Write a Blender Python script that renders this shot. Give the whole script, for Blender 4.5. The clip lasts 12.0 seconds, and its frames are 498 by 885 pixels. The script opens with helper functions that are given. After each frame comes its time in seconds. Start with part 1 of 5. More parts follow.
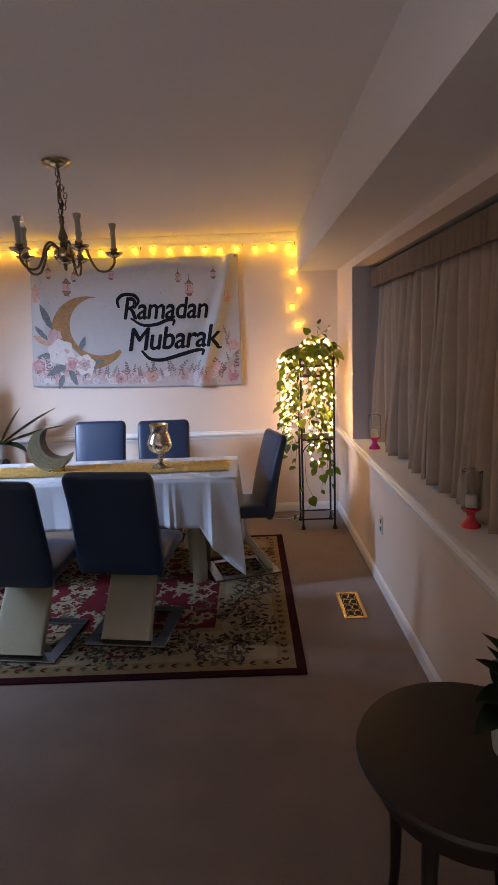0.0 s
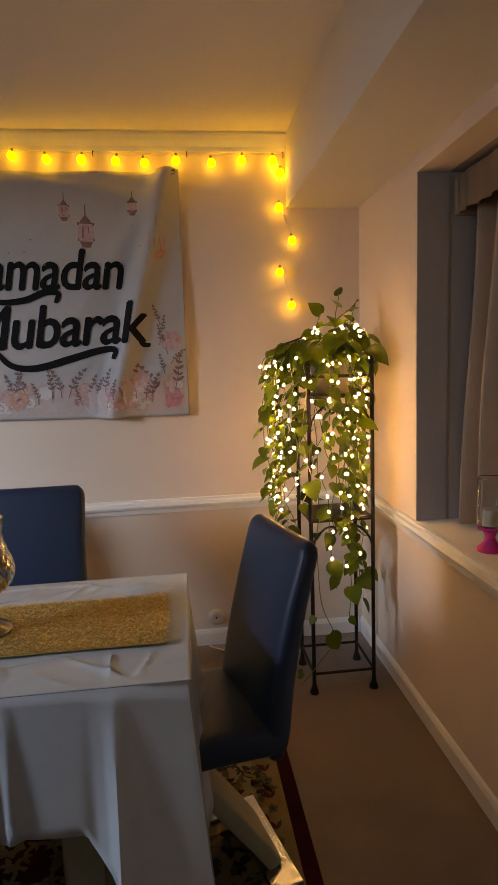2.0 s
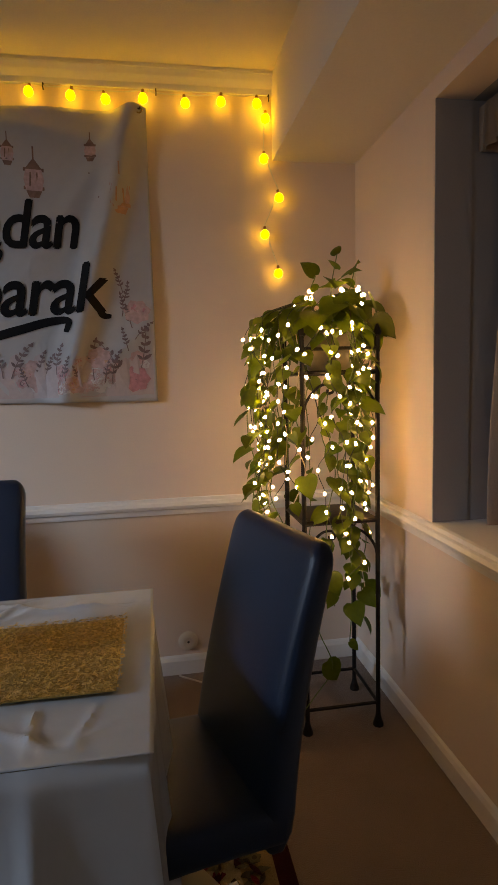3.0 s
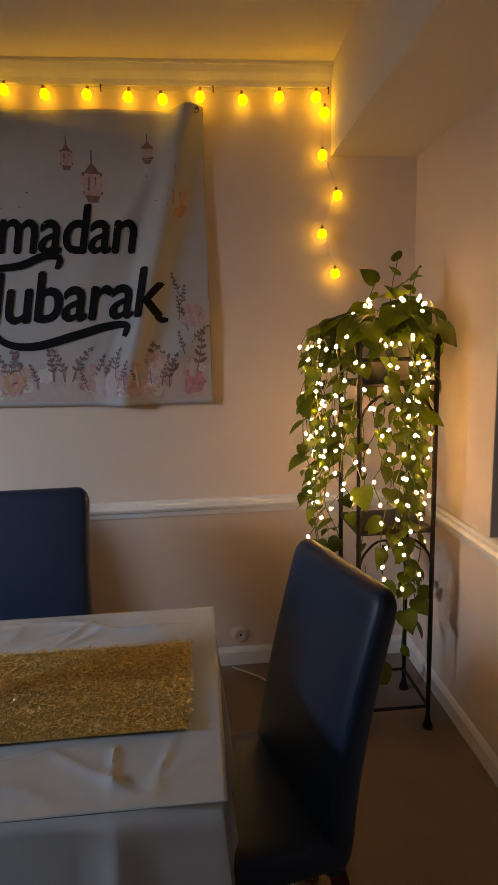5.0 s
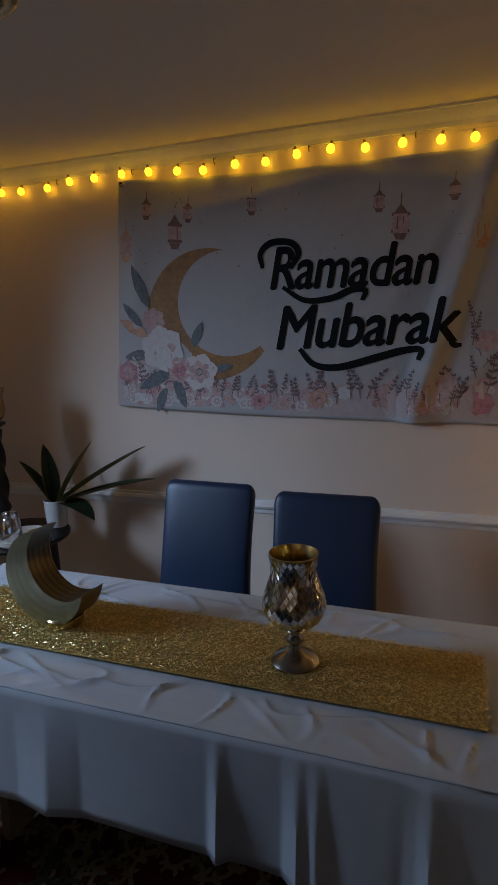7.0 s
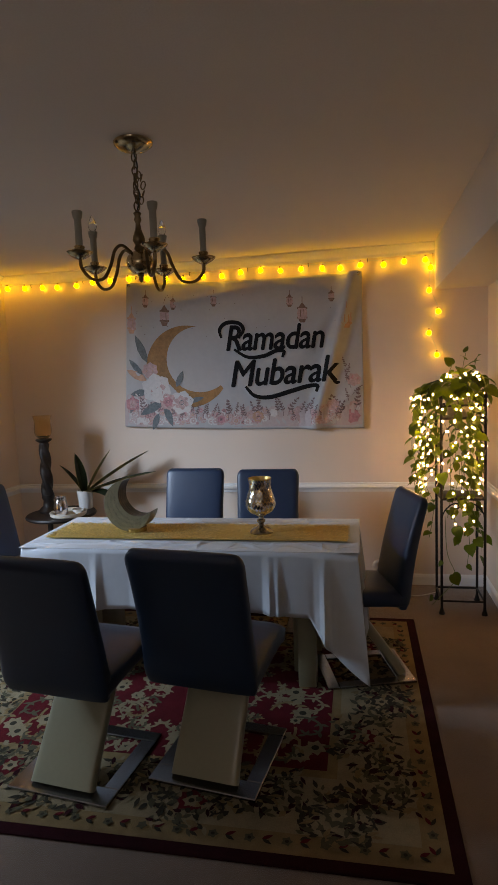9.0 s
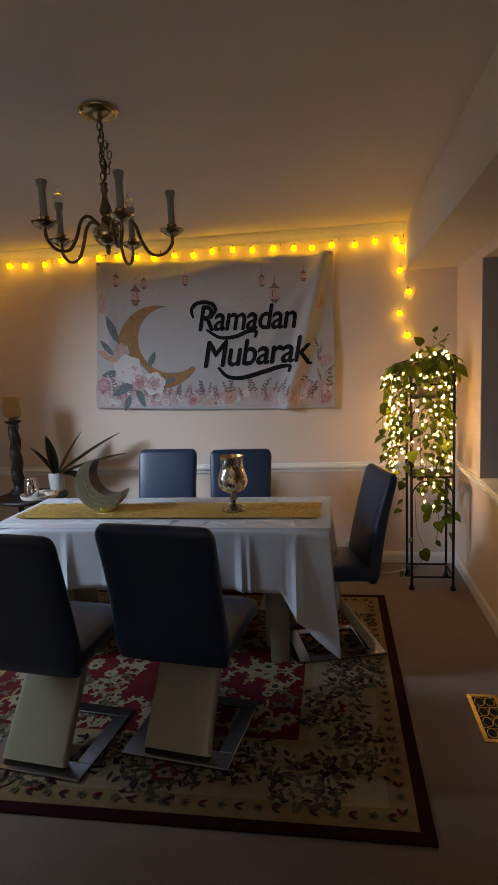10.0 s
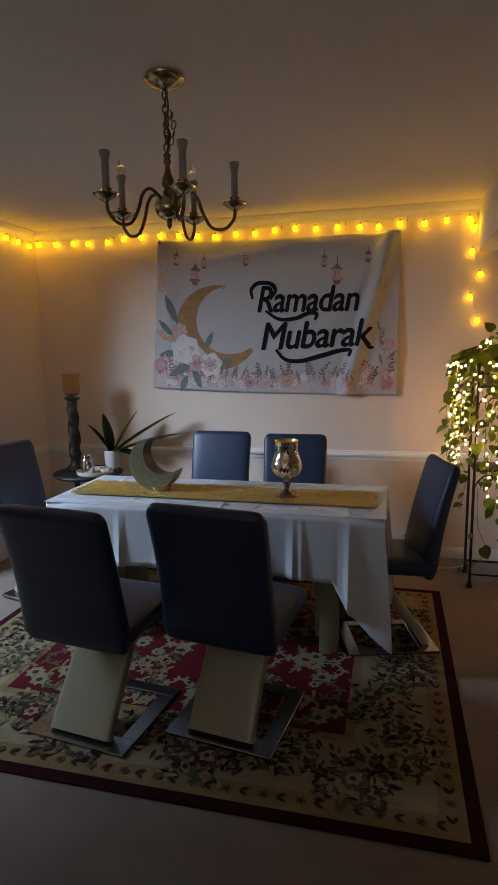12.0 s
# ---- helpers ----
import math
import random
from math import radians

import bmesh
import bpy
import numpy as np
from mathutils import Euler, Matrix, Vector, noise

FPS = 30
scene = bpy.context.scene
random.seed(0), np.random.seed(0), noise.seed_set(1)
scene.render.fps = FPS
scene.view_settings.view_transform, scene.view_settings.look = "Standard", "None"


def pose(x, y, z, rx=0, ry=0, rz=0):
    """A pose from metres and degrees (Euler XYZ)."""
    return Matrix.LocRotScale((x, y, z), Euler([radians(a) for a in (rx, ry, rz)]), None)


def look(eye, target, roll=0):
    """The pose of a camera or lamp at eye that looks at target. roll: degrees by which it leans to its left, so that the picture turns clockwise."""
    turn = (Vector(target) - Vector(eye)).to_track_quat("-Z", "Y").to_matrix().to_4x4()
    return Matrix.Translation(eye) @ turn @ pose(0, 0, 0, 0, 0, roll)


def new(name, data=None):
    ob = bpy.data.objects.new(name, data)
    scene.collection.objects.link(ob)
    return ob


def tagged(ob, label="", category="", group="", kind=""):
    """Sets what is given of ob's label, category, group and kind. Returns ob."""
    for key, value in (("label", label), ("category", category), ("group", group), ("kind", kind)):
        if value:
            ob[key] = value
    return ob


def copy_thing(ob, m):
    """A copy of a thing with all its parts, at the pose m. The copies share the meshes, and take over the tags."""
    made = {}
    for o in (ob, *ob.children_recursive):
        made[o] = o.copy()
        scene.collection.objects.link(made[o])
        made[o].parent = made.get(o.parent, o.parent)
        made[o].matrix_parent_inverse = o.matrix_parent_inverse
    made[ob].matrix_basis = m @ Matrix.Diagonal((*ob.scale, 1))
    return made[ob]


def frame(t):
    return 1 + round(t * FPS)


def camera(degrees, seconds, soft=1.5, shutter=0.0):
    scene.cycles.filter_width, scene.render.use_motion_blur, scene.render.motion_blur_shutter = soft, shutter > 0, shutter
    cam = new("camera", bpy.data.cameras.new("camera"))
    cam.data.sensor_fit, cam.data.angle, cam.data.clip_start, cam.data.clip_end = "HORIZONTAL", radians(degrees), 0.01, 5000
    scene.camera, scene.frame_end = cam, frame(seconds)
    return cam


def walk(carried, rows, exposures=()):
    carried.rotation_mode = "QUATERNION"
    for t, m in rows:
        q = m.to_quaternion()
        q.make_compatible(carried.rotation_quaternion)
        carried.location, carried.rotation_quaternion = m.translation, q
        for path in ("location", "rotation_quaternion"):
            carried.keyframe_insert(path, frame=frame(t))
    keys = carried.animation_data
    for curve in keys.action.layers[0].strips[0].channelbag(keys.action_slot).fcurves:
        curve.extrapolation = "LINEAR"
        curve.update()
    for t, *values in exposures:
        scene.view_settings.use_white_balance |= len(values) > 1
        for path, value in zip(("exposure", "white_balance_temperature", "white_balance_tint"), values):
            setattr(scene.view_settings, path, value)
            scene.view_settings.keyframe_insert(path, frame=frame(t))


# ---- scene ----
cam = camera(46.8, 12.0)
PATH = [
    (0, (-0.795, -5.043, 1.574), 0.05, -10.41, -2.08),
    (0.5, (-0.774, -4.726, 1.670), -0.53, -9.33, -2.01),
    (1, (-0.746, -4.490, 1.671), -1.26, -8.82, -2.04),
    (1.5, (-0.802, -3.398, 1.554), -4.83, -7.59, -2.32),
    (1.8, (-0.826, -3.034, 1.481), -5.60, -8.47, -2.18),
    (2, (-0.871, -2.753, 1.383), -6.46, -7.60, -2.03),
    (2.5, (-0.854, -2.371, 1.222), -8.66, -4.93, -1.39),
    (4.5, (-0.906, -2.345, 1.332), -10.38, -12.73, -1.52),
    (5, (-0.901, -2.350, 1.387), -5.00, -9.57, -1.54),
    (5.5, (-0.905, -2.420, 1.487), 3.29, -9.98, -1.52),
    (6, (-0.932, -2.467, 1.485), 10.99, -9.00, -1.63),
    (6.5, (-0.961, -2.505, 1.493), 17.55, -8.57, -1.71),
    (7, (-1.041, -2.601, 1.555), 19.40, -10.53, -1.49),
    (9, (-0.867, -4.221, 1.551), 11.04, -6.39, -2.36),
    (9.5, (-0.856, -4.242, 1.528), 9.50, -6.93, -2.46),
    (10, (-0.848, -4.226, 1.503), 8.65, -7.76, -2.39),
    (10.5, (-0.854, -4.210, 1.513), 10.98, -8.42, -2.29),
    (11, (-0.862, -4.192, 1.506), 13.41, -8.50, -1.80),
    (11.5, (-0.867, -4.180, 1.505), 14.85, -8.86, -1.33),
    (12, (-0.869, -4.162, 1.487), 14.07, -9.10, -0.94),
]
walk(cam, [(t, pose(*eye, 90 + pitch, 0, yaw) @ pose(0, 0, 0, 0, 0, roll)) for t, eye, yaw, pitch, roll in PATH],
     exposures=[(0, 0.88, 6300, 19), (0.5, 0.58, 6600, 12), (1.0, 0.36, 6800, 11), (1.6, 0.22, 7400, 13), (2.0, 0.18, 7600, 13), (2.5, -0.15, 7300, 11), (4.5, -0.35, 7300, 13),
                (5.5, -0.3, 7100, 13), (6.0, -0.6, 6700, 13), (6.5, -0.86, 6100, 10), (7.2, -0.97, 6300, 11), (9.0, 0.08, 7300, 11), (10.0, 0.06, 7300, 11), (12, 0.0, 6900, 10)])

# ---- world and light ----
world = bpy.data.worlds.new("world")
scene.world = world
world.use_nodes = True
wn = world.node_tree
sky = wn.nodes.new("ShaderNodeTexSky")
sky.sky_type = "NISHITA"
sky.sun_disc = False
sky.sun_elevation, sky.sun_rotation = radians(12), radians(200)
wn.links.new(sky.outputs["Color"], wn.nodes["Background"].inputs["Color"])
wn.nodes["Background"].inputs["Strength"].default_value = 0.02


def area_lamp(name, eye, target, w, h, power, colour):
    data = bpy.data.lights.new(name, "AREA")
    data.shape, data.size, data.size_y = "RECTANGLE", w, h
    data.energy, data.color = power, colour
    ob = new(name, data)
    ob.matrix_world = look(eye, target)
    return ob


# sky light falling in through the patio opening of the west wall
area_lamp("sky_light", (-4.66, -2.45, 2.25), (-1.4, -1.15, 0.45), 1.1, 0.9, 172, (0.54, 0.72, 1.0))
# added fill lamp without a known source, thrown up at the ceiling
area_lamp("rear_window_light", (-1.6, -6.22, 1.55), (-1.6, -6.10, 2.45), 1.5, 0.9, 17, (0.84, 0.86, 0.97))


# ---- materials ----
def mat(name, base, rough=0.6, metal=0.0, vary=0.12, scale=6.0, bump=0.0, bscale=60.0, spec=0.5, coat=0.0, rnd=0.0, translucent=0.0, sheen=0.0):
    """Principled with two scales of colour variation and a bump."""
    m = bpy.data.materials.new(name)
    m.use_nodes = True
    t = m.node_tree
    n, l = t.nodes, t.links
    p = n["Principled BSDF"]
    p.inputs["Roughness"].default_value, p.inputs["Metallic"].default_value = rough, metal
    p.inputs["Specular IOR Level"].default_value = spec
    p.inputs["Coat Weight"].default_value = coat
    p.inputs["Sheen Weight"].default_value = sheen
    co = n.new("ShaderNodeTexCoord")
    n1, n2 = n.new("ShaderNodeTexNoise"), n.new("ShaderNodeTexNoise")
    n1.inputs["Scale"].default_value, n1.inputs["Detail"].default_value = scale, 4
    n2.inputs["Scale"].default_value, n2.inputs["Detail"].default_value = bscale, 3
    for q in (n1, n2):
        l.new(co.outputs["Object"], q.inputs["Vector"])
    add = n.new("ShaderNodeMath")
    add.operation = "ADD"
    l.new(n1.outputs["Fac"], add.inputs[0])
    l.new(n2.outputs["Fac"], add.inputs[1])
    val = add.outputs[0]
    if rnd:
        info = n.new("ShaderNodeObjectInfo")
        ma = n.new("ShaderNodeMath")
        ma.operation = "MULTIPLY_ADD"
        l.new(info.outputs["Random"], ma.inputs[0])
        ma.inputs[1].default_value = rnd
        l.new(val, ma.inputs[2])
        val = ma.outputs[0]
    ramp = n.new("ShaderNodeMapRange")
    ramp.inputs["From Min"].default_value, ramp.inputs["From Max"].default_value = 0.6, 1.4 + rnd
    ramp.inputs["To Min"].default_value, ramp.inputs["To Max"].default_value = 1 - vary, 1 + vary
    l.new(val, ramp.inputs["Value"])
    mul = n.new("ShaderNodeVectorMath")
    mul.operation = "SCALE"
    mul.inputs[0].default_value = base
    l.new(ramp.outputs["Result"], mul.inputs["Scale"])
    l.new(mul.outputs["Vector"], p.inputs["Base Color"])
    if bump:
        b = n.new("ShaderNodeBump")
        b.inputs["Strength"].default_value, b.inputs["Distance"].default_value = bump, 0.004
        l.new(n2.outputs["Fac"], b.inputs["Height"])
        l.new(b.outputs["Normal"], p.inputs["Normal"])
    if translucent:
        tr, mix = n.new("ShaderNodeBsdfTranslucent"), n.new("ShaderNodeMixShader")
        l.new(mul.outputs["Vector"], tr.inputs["Color"])
        mix.inputs["Fac"].default_value = translucent
        l.new(p.outputs["BSDF"], mix.inputs[1])
        l.new(tr.outputs["BSDF"], mix.inputs[2])
        l.new(mix.outputs["Shader"], n["Material Output"].inputs["Surface"])
    return m


def glow(name, colour, strength):
    m = bpy.data.materials.new(name)
    m.use_nodes = True
    p = m.node_tree.nodes["Principled BSDF"]
    p.inputs["Base Color"].default_value = (*colour, 1)
    p.inputs["Emission Color"].default_value = (*colour, 1)
    p.inputs["Emission Strength"].default_value = strength
    return m


def glass(name, colour, rough=0.03):
    m = bpy.data.materials.new(name)
    m.use_nodes = True
    p = m.node_tree.nodes["Principled BSDF"]
    p.inputs["Base Color"].default_value = (*colour, 1)
    p.inputs["Roughness"].default_value = rough
    p.inputs["Transmission Weight"].default_value = 1.0
    p.inputs["IOR"].default_value = 1.45
    return m


WALL = mat("wall_paint", (0.74, 0.615, 0.515), 0.75, vary=0.04, scale=1.5, bump=0.12, bscale=180)
CEIL = mat("ceiling_paint", (0.74, 0.695, 0.655), 0.85, vary=0.04, scale=1.2, bump=0.25, bscale=150)
REVEAL = mat("recess_grey", (0.33, 0.32, 0.32), 0.75, vary=0.05, scale=2, bump=0.12, bscale=180)
TRIM = mat("white_gloss_trim", (0.78, 0.76, 0.74), 0.35, vary=0.03, scale=3)
CARPET = mat("taupe_carpet", (0.185, 0.138, 0.108), 0.95, vary=0.22, scale=5, bump=0.9, bscale=260, spec=0.1, sheen=0.3)
LEATHER = mat("navy_leatherette", (0.011, 0.028, 0.068), 0.38, vary=0.15, scale=5, bump=0.15, bscale=320, spec=0.5)
CREAM = mat("cream_lacquer", (0.30, 0.295, 0.205), 0.30, vary=0.04, scale=4, coat=0.3)
CHROME = mat("brushed_chrome", (0.30, 0.30, 0.31), 0.24, 1.0, vary=0.06, scale=30)
CLOTH = mat("white_plastic_cloth", (0.73, 0.79, 0.86), 0.20, vary=0.04, scale=5, bump=0.2, bscale=26, translucent=0.15)
BRASS = mat("antique_brass", (0.50, 0.40, 0.23), 0.22, 1.0, vary=0.25, scale=18)
DARKBRASS = mat("aged_dark_brass", (0.17, 0.125, 0.07), 0.36, 1.0, vary=0.3, scale=25)
CANDLE = mat("dusty_candle_sleeve", (0.31, 0.31, 0.27), 0.7, vary=0.1, scale=20)
IRON = mat("black_wrought_iron", (0.018, 0.015, 0.014), 0.5, 0.5, vary=0.3, scale=40, bump=0.3)
LEAF = mat("pothos_leaf", (0.105, 0.150, 0.006), 0.45, vary=0.6, scale=14, bump=0.15, bscale=70, rnd=1.2, translucent=0.5)
VINE = mat("vine_stem", (0.12, 0.16, 0.035), 0.6, vary=0.3, scale=30)
ROOT = mat("pale_dry_stem", (0.55, 0.45, 0.32), 0.7, vary=0.2, scale=30)
WIRE = mat("dark_green_wire", (0.02, 0.022, 0.015), 0.5)
SOCKET = mat("amber_plastic_socket", (0.30, 0.17, 0.05), 0.4)
DARKWOOD = mat("dark_stained_wood", (0.011, 0.007, 0.006), 0.48, vary=0.35, scale=9, bump=0.1, coat=0.04)
CURTAIN = mat("beige_curtain", (0.42, 0.335, 0.26), 0.9, vary=0.12, scale=7, bump=0.5, bscale=220, spec=0.15, translucent=0.05)
VALANCE = mat("tan_valance_fabric", (0.42, 0.325, 0.24), 0.9, vary=0.12, scale=9, bump=0.5, bscale=220, spec=0.15)
POT = mat("white_ceramic", (0.72, 0.71, 0.69), 0.25, vary=0.05, scale=8)
SOIL = mat("dark_potting_soil", (0.03, 0.022, 0.016), 0.95, vary=0.4, scale=60, bump=0.8)
PINK = mat("magenta_lacquer", (0.55, 0.03, 0.20), 0.25, vary=0.08)
RED = mat("red_lacquer", (0.60, 0.04, 0.05), 0.25, vary=0.08)
CLEAR = glass("clear_glass", (0.95, 0.96, 0.96))
AMBER = glass("amber_glass", (0.86, 0.72, 0.48), 0.04)
MERCURY = mat("mercury_mirror_glass", (0.72, 0.71, 0.66), 0.16, 1.0, vary=0.5, scale=60, bump=0.0)
SILVERJAR = mat("silvered_jar", (0.62, 0.60, 0.62), 0.15, 1.0, vary=0.4, scale=45)
GOLDIN = mat("gold_inner_glass", (0.75, 0.52, 0.18), 0.3, 0.9, vary=0.2)
MOONMETAL = mat("champagne_brushed_metal", (0.31, 0.285, 0.185), 0.38, 0.9, vary=0.22, scale=26, bump=0.1)
BLACKHOLE = mat("dark_pierced_inside", (0.03, 0.025, 0.02), 0.7)
BULBGLOW = glow("warm_yellow_bulb", (1.0, 0.535, 0.006), 12.5)
FAIRYGLOW = glow("warm_white_led", (1.0, 0.56, 0.20), 50)
BANNER = mat("printed_polyester", (0.47, 0.46, 0.465), 0.5, vary=0.05, scale=3, bump=0.2, bscale=30, translucent=0.1, spec=0.3)
INK = mat("black_print", (0.008, 0.008, 0.009), 0.8, spec=0.15)
PGOLD = mat("gold_print", (0.30, 0.15, 0.045), 0.6, vary=0.35, scale=14)
PPINK = mat("rose_print", (0.47, 0.215, 0.235), 0.65, vary=0.35, scale=40)
PBLUSH = mat("blush_print", (0.49, 0.33, 0.315), 0.65, vary=0.3, scale=40)
PWASH = mat("pale_blush_wash", (0.49, 0.405, 0.40), 0.65, vary=0.1, scale=25)
PPEACH = mat("peach_print", (0.50, 0.29, 0.19), 0.65, vary=0.2, scale=40)
PWHITE = mat("white_petal_print", (0.60, 0.57, 0.56), 0.65, vary=0.1, scale=40)
PLEAF = mat("slate_leaf_print", (0.13, 0.15, 0.16), 0.65, vary=0.35, scale=30)
PBRONZE = mat("bronze_lantern_print", (0.20, 0.115, 0.085), 0.65, vary=0.3, scale=30)
PMAUVE = mat("mauve_sprig_print", (0.20, 0.135, 0.135), 0.65, vary=0.3, scale=30)
RUGRED = mat("crimson_rug_pile", (0.09, 0.009, 0.013), 0.95, vary=0.3, scale=14, bump=0.9, bscale=300, spec=0.1)
RUGEDGE = mat("dark_maroon_rug_edge", (0.026, 0.004, 0.007), 0.95, vary=0.3, scale=14, bump=0.9, bscale=300, spec=0.1)
RUGCREAM = mat("cream_rug_pile", (0.24, 0.198, 0.123), 0.95, vary=0.25, scale=18, bump=0.9, bscale=300, spec=0.1)
RUGGOLD = mat("old_gold_rug_pile", (0.21, 0.150, 0.074), 0.95, vary=0.25, scale=18, bump=0.9, bscale=300, spec=0.1)
RUGDARK = mat("dark_olive_rug_pile", (0.035, 0.032, 0.022), 0.95, vary=0.3, scale=18, bump=0.9, bscale=300, spec=0.1)
RUGSAGE = mat("sage_rug_pile", (0.085, 0.078, 0.048), 0.95, vary=0.25, scale=18, bump=0.9, bscale=300, spec=0.1)
VENTBRASS = mat("polished_brass_vent", (0.80, 0.55, 0.20), 0.22, 1.0, vary=0.15, scale=30)
DARKHOLE = mat("vent_dark_duct", (0.012, 0.011, 0.010), 0.9)
PLATE = mat("ivory_plastic", (0.62, 0.55, 0.46), 0.4, vary=0.04)
WHITECORD = mat("white_cord", (0.65, 0.63, 0.60), 0.5)
TINSEL = mat("gold_tinsel", (1.0, 0.80, 0.34), 0.28, 0.6, vary=0.5, scale=120, rnd=0.5)
TINSELBASE = mat("gold_mesh_base", (0.60, 0.45, 0.14), 0.40, 0.6, vary=0.3, scale=150, bump=0.8, bscale=300)
SNAKE = mat("snake_plant_leaf", (0.035, 0.055, 0.022), 0.45, vary=0.4, scale=22)
SNAKEEDGE = mat("snake_leaf_margin", (0.34, 0.33, 0.14), 0.5, vary=0.2, scale=22)
TRAYWHITE = mat("cream_tray", (0.62, 0.57, 0.48), 0.45, vary=0.08)


# ---- mesh helpers ----
def thing(name, label, category, at=(0, 0, 0), rz=0, group="", kind=""):
    ob = new(name)
    ob.empty_display_size = 0.1
    ob.matrix_world = pose(*at, 0, 0, rz)
    return tagged(ob, label, category, group, kind)


def part(name, bm, material, parent=None, label="", smooth=True):
    me = bpy.data.meshes.new(name)
    bmesh.ops.recalc_face_normals(bm, faces=bm.faces)
    if smooth:
        for f in bm.faces:
            f.smooth = True
        for e in bm.edges:
            if len(e.link_faces) == 2 and e.calc_face_angle(0) > radians(38):
                e.smooth = False
    bm.to_mesh(me)
    bm.free()
    me.materials.append(material)
    ob = new(name, me)
    if parent is not None:
        ob.parent = parent
    if label:
        tagged(ob, label)
    return ob


def share(name, me, parent, m=None):
    ob = new(name, me)
    ob.parent = parent
    if m is not None:
        ob.matrix_basis = m
    return ob


def box(lo, hi, bevel=0.0, seg=2, bm=None):
    bm = bm or bmesh.new()
    r = bmesh.ops.create_cube(bm, size=1)
    for v in r["verts"]:
        v.co = Vector([lo[i] + (v.co[i] + 0.5) * (hi[i] - lo[i]) for i in range(3)])
    if bevel:
        es = list({e for v in r["verts"] for e in v.link_edges})
        bmesh.ops.bevel(bm, geom=es, offset=bevel, segments=seg, affect="EDGES", profile=0.5)
    return bm


def lathe(profile, seg=24, at=(0, 0, 0), bm=None):
    """Turns (radius, height) pairs about z."""
    bm = bm or bmesh.new()
    rings = []
    for r, z in profile:
        if r < 1e-5:
            rings.append([bm.verts.new((at[0], at[1], at[2] + z))])
        else:
            rings.append([bm.verts.new((at[0] + r * math.cos(2 * math.pi * k / seg), at[1] + r * math.sin(2 * math.pi * k / seg), at[2] + z)) for k in range(seg)])
    for a, b in zip(rings, rings[1:]):
        for k in range(seg):
            j = (k + 1) % seg
            if len(a) == 1 and len(b) == 1:
                continue
            if len(a) == 1:
                bm.faces.new((a[0], b[k], b[j]))
            elif len(b) == 1:
                bm.faces.new((a[k], a[j], b[0]))
            else:
                bm.faces.new((a[k], a[j], b[j], b[k]))
    return bm


def tube(points, r, seg=8, closed=False, bm=None):
    """Sweeps a round section along points; r may be a number or one radius a point."""
    bm = bm or bmesh.new()
    pts = [Vector(p) for p in points]
    n = len(pts)
    rings, ref = [], None
    for i, p in enumerate(pts):
        if closed:
            d = (pts[(i + 1) % n] - pts[i - 1]).normalized()
        else:
            d = (pts[min(i + 1, n - 1)] - pts[max(i - 1, 0)]).normalized()
        if ref is None:
            ref = Vector((0, 0, 1)) if abs(d.z) < 0.9 else Vector((1, 0, 0))
        a = (ref - d * ref.dot(d)).normalized()
        b = d.cross(a)
        ref = a
        rad = r[i] if isinstance(r, (list, tuple)) else r
        rings.append([bm.verts.new(p + (a * math.cos(2 * math.pi * k / seg) + b * math.sin(2 * math.pi * k / seg)) * rad) for k in range(seg)])
    pairs = list(zip(rings, rings[1:])) + ([(rings[-1], rings[0])] if closed else [])
    for u, w in pairs:
        for k in range(seg):
            j = (k + 1) % seg
            bm.faces.new((u[k], u[j], w[j], w[k]))
    if not closed:
        bm.faces.new(rings[0][::-1])
        bm.faces.new(rings[-1])
    return bm


def sheet(fn, nu, nv, thick=0.0, bm=None, closed_u=False):
    bm = bm or bmesh.new()
    g = [[bm.verts.new(fn(i / nu, j / nv)) for j in range(nv + 1)] for i in range(nu + (0 if closed_u else 1))]
    m = len(g)
    faces = [bm.faces.new((g[i][j], g[(i + 1) % m][j], g[(i + 1) % m][j + 1], g[i][j + 1])) for i in range(nu) for j in range(nv)]
    if thick:
        bmesh.ops.solidify(bm, geom=faces, thickness=thick)
    return bm


def sweep_slab(path, width, thick, taper=None, n=20, power=4.0):
    """A padded slab: super-ellipse sections across x, along (y, z) path points."""
    bm = bmesh.new()
    rings = []
    for i, (y, z) in enumerate(path):
        a, b = path[max(i - 1, 0)], path[min(i + 1, len(path) - 1)]
        d = Vector((0, b[0] - a[0], b[1] - a[1])).normalized()
        nrm = Vector((0, -d.z, d.y))
        w, t = (taper(i / (len(path) - 1)) if taper else (1, 1))
        ring = []
        for k in range(n):
            ang = 2 * math.pi * (k + 0.5) / n
            c, s = math.cos(ang), math.sin(ang)
            cx = math.copysign(abs(c) ** (2 / power), c) * width / 2 * w
            ct = math.copysign(abs(s) ** (2 / power), s) * thick / 2 * t
            ring.append(bm.verts.new(Vector((cx, y, z)) + nrm * ct))
        rings.append(ring)
    for u, w in zip(rings, rings[1:]):
        for k in range(n):
            j = (k + 1) % n
            bm.faces.new((u[k], u[j], w[j], w[k]))
    bm.faces.new(rings[0][::-1])
    bm.faces.new(rings[-1])
    return bm


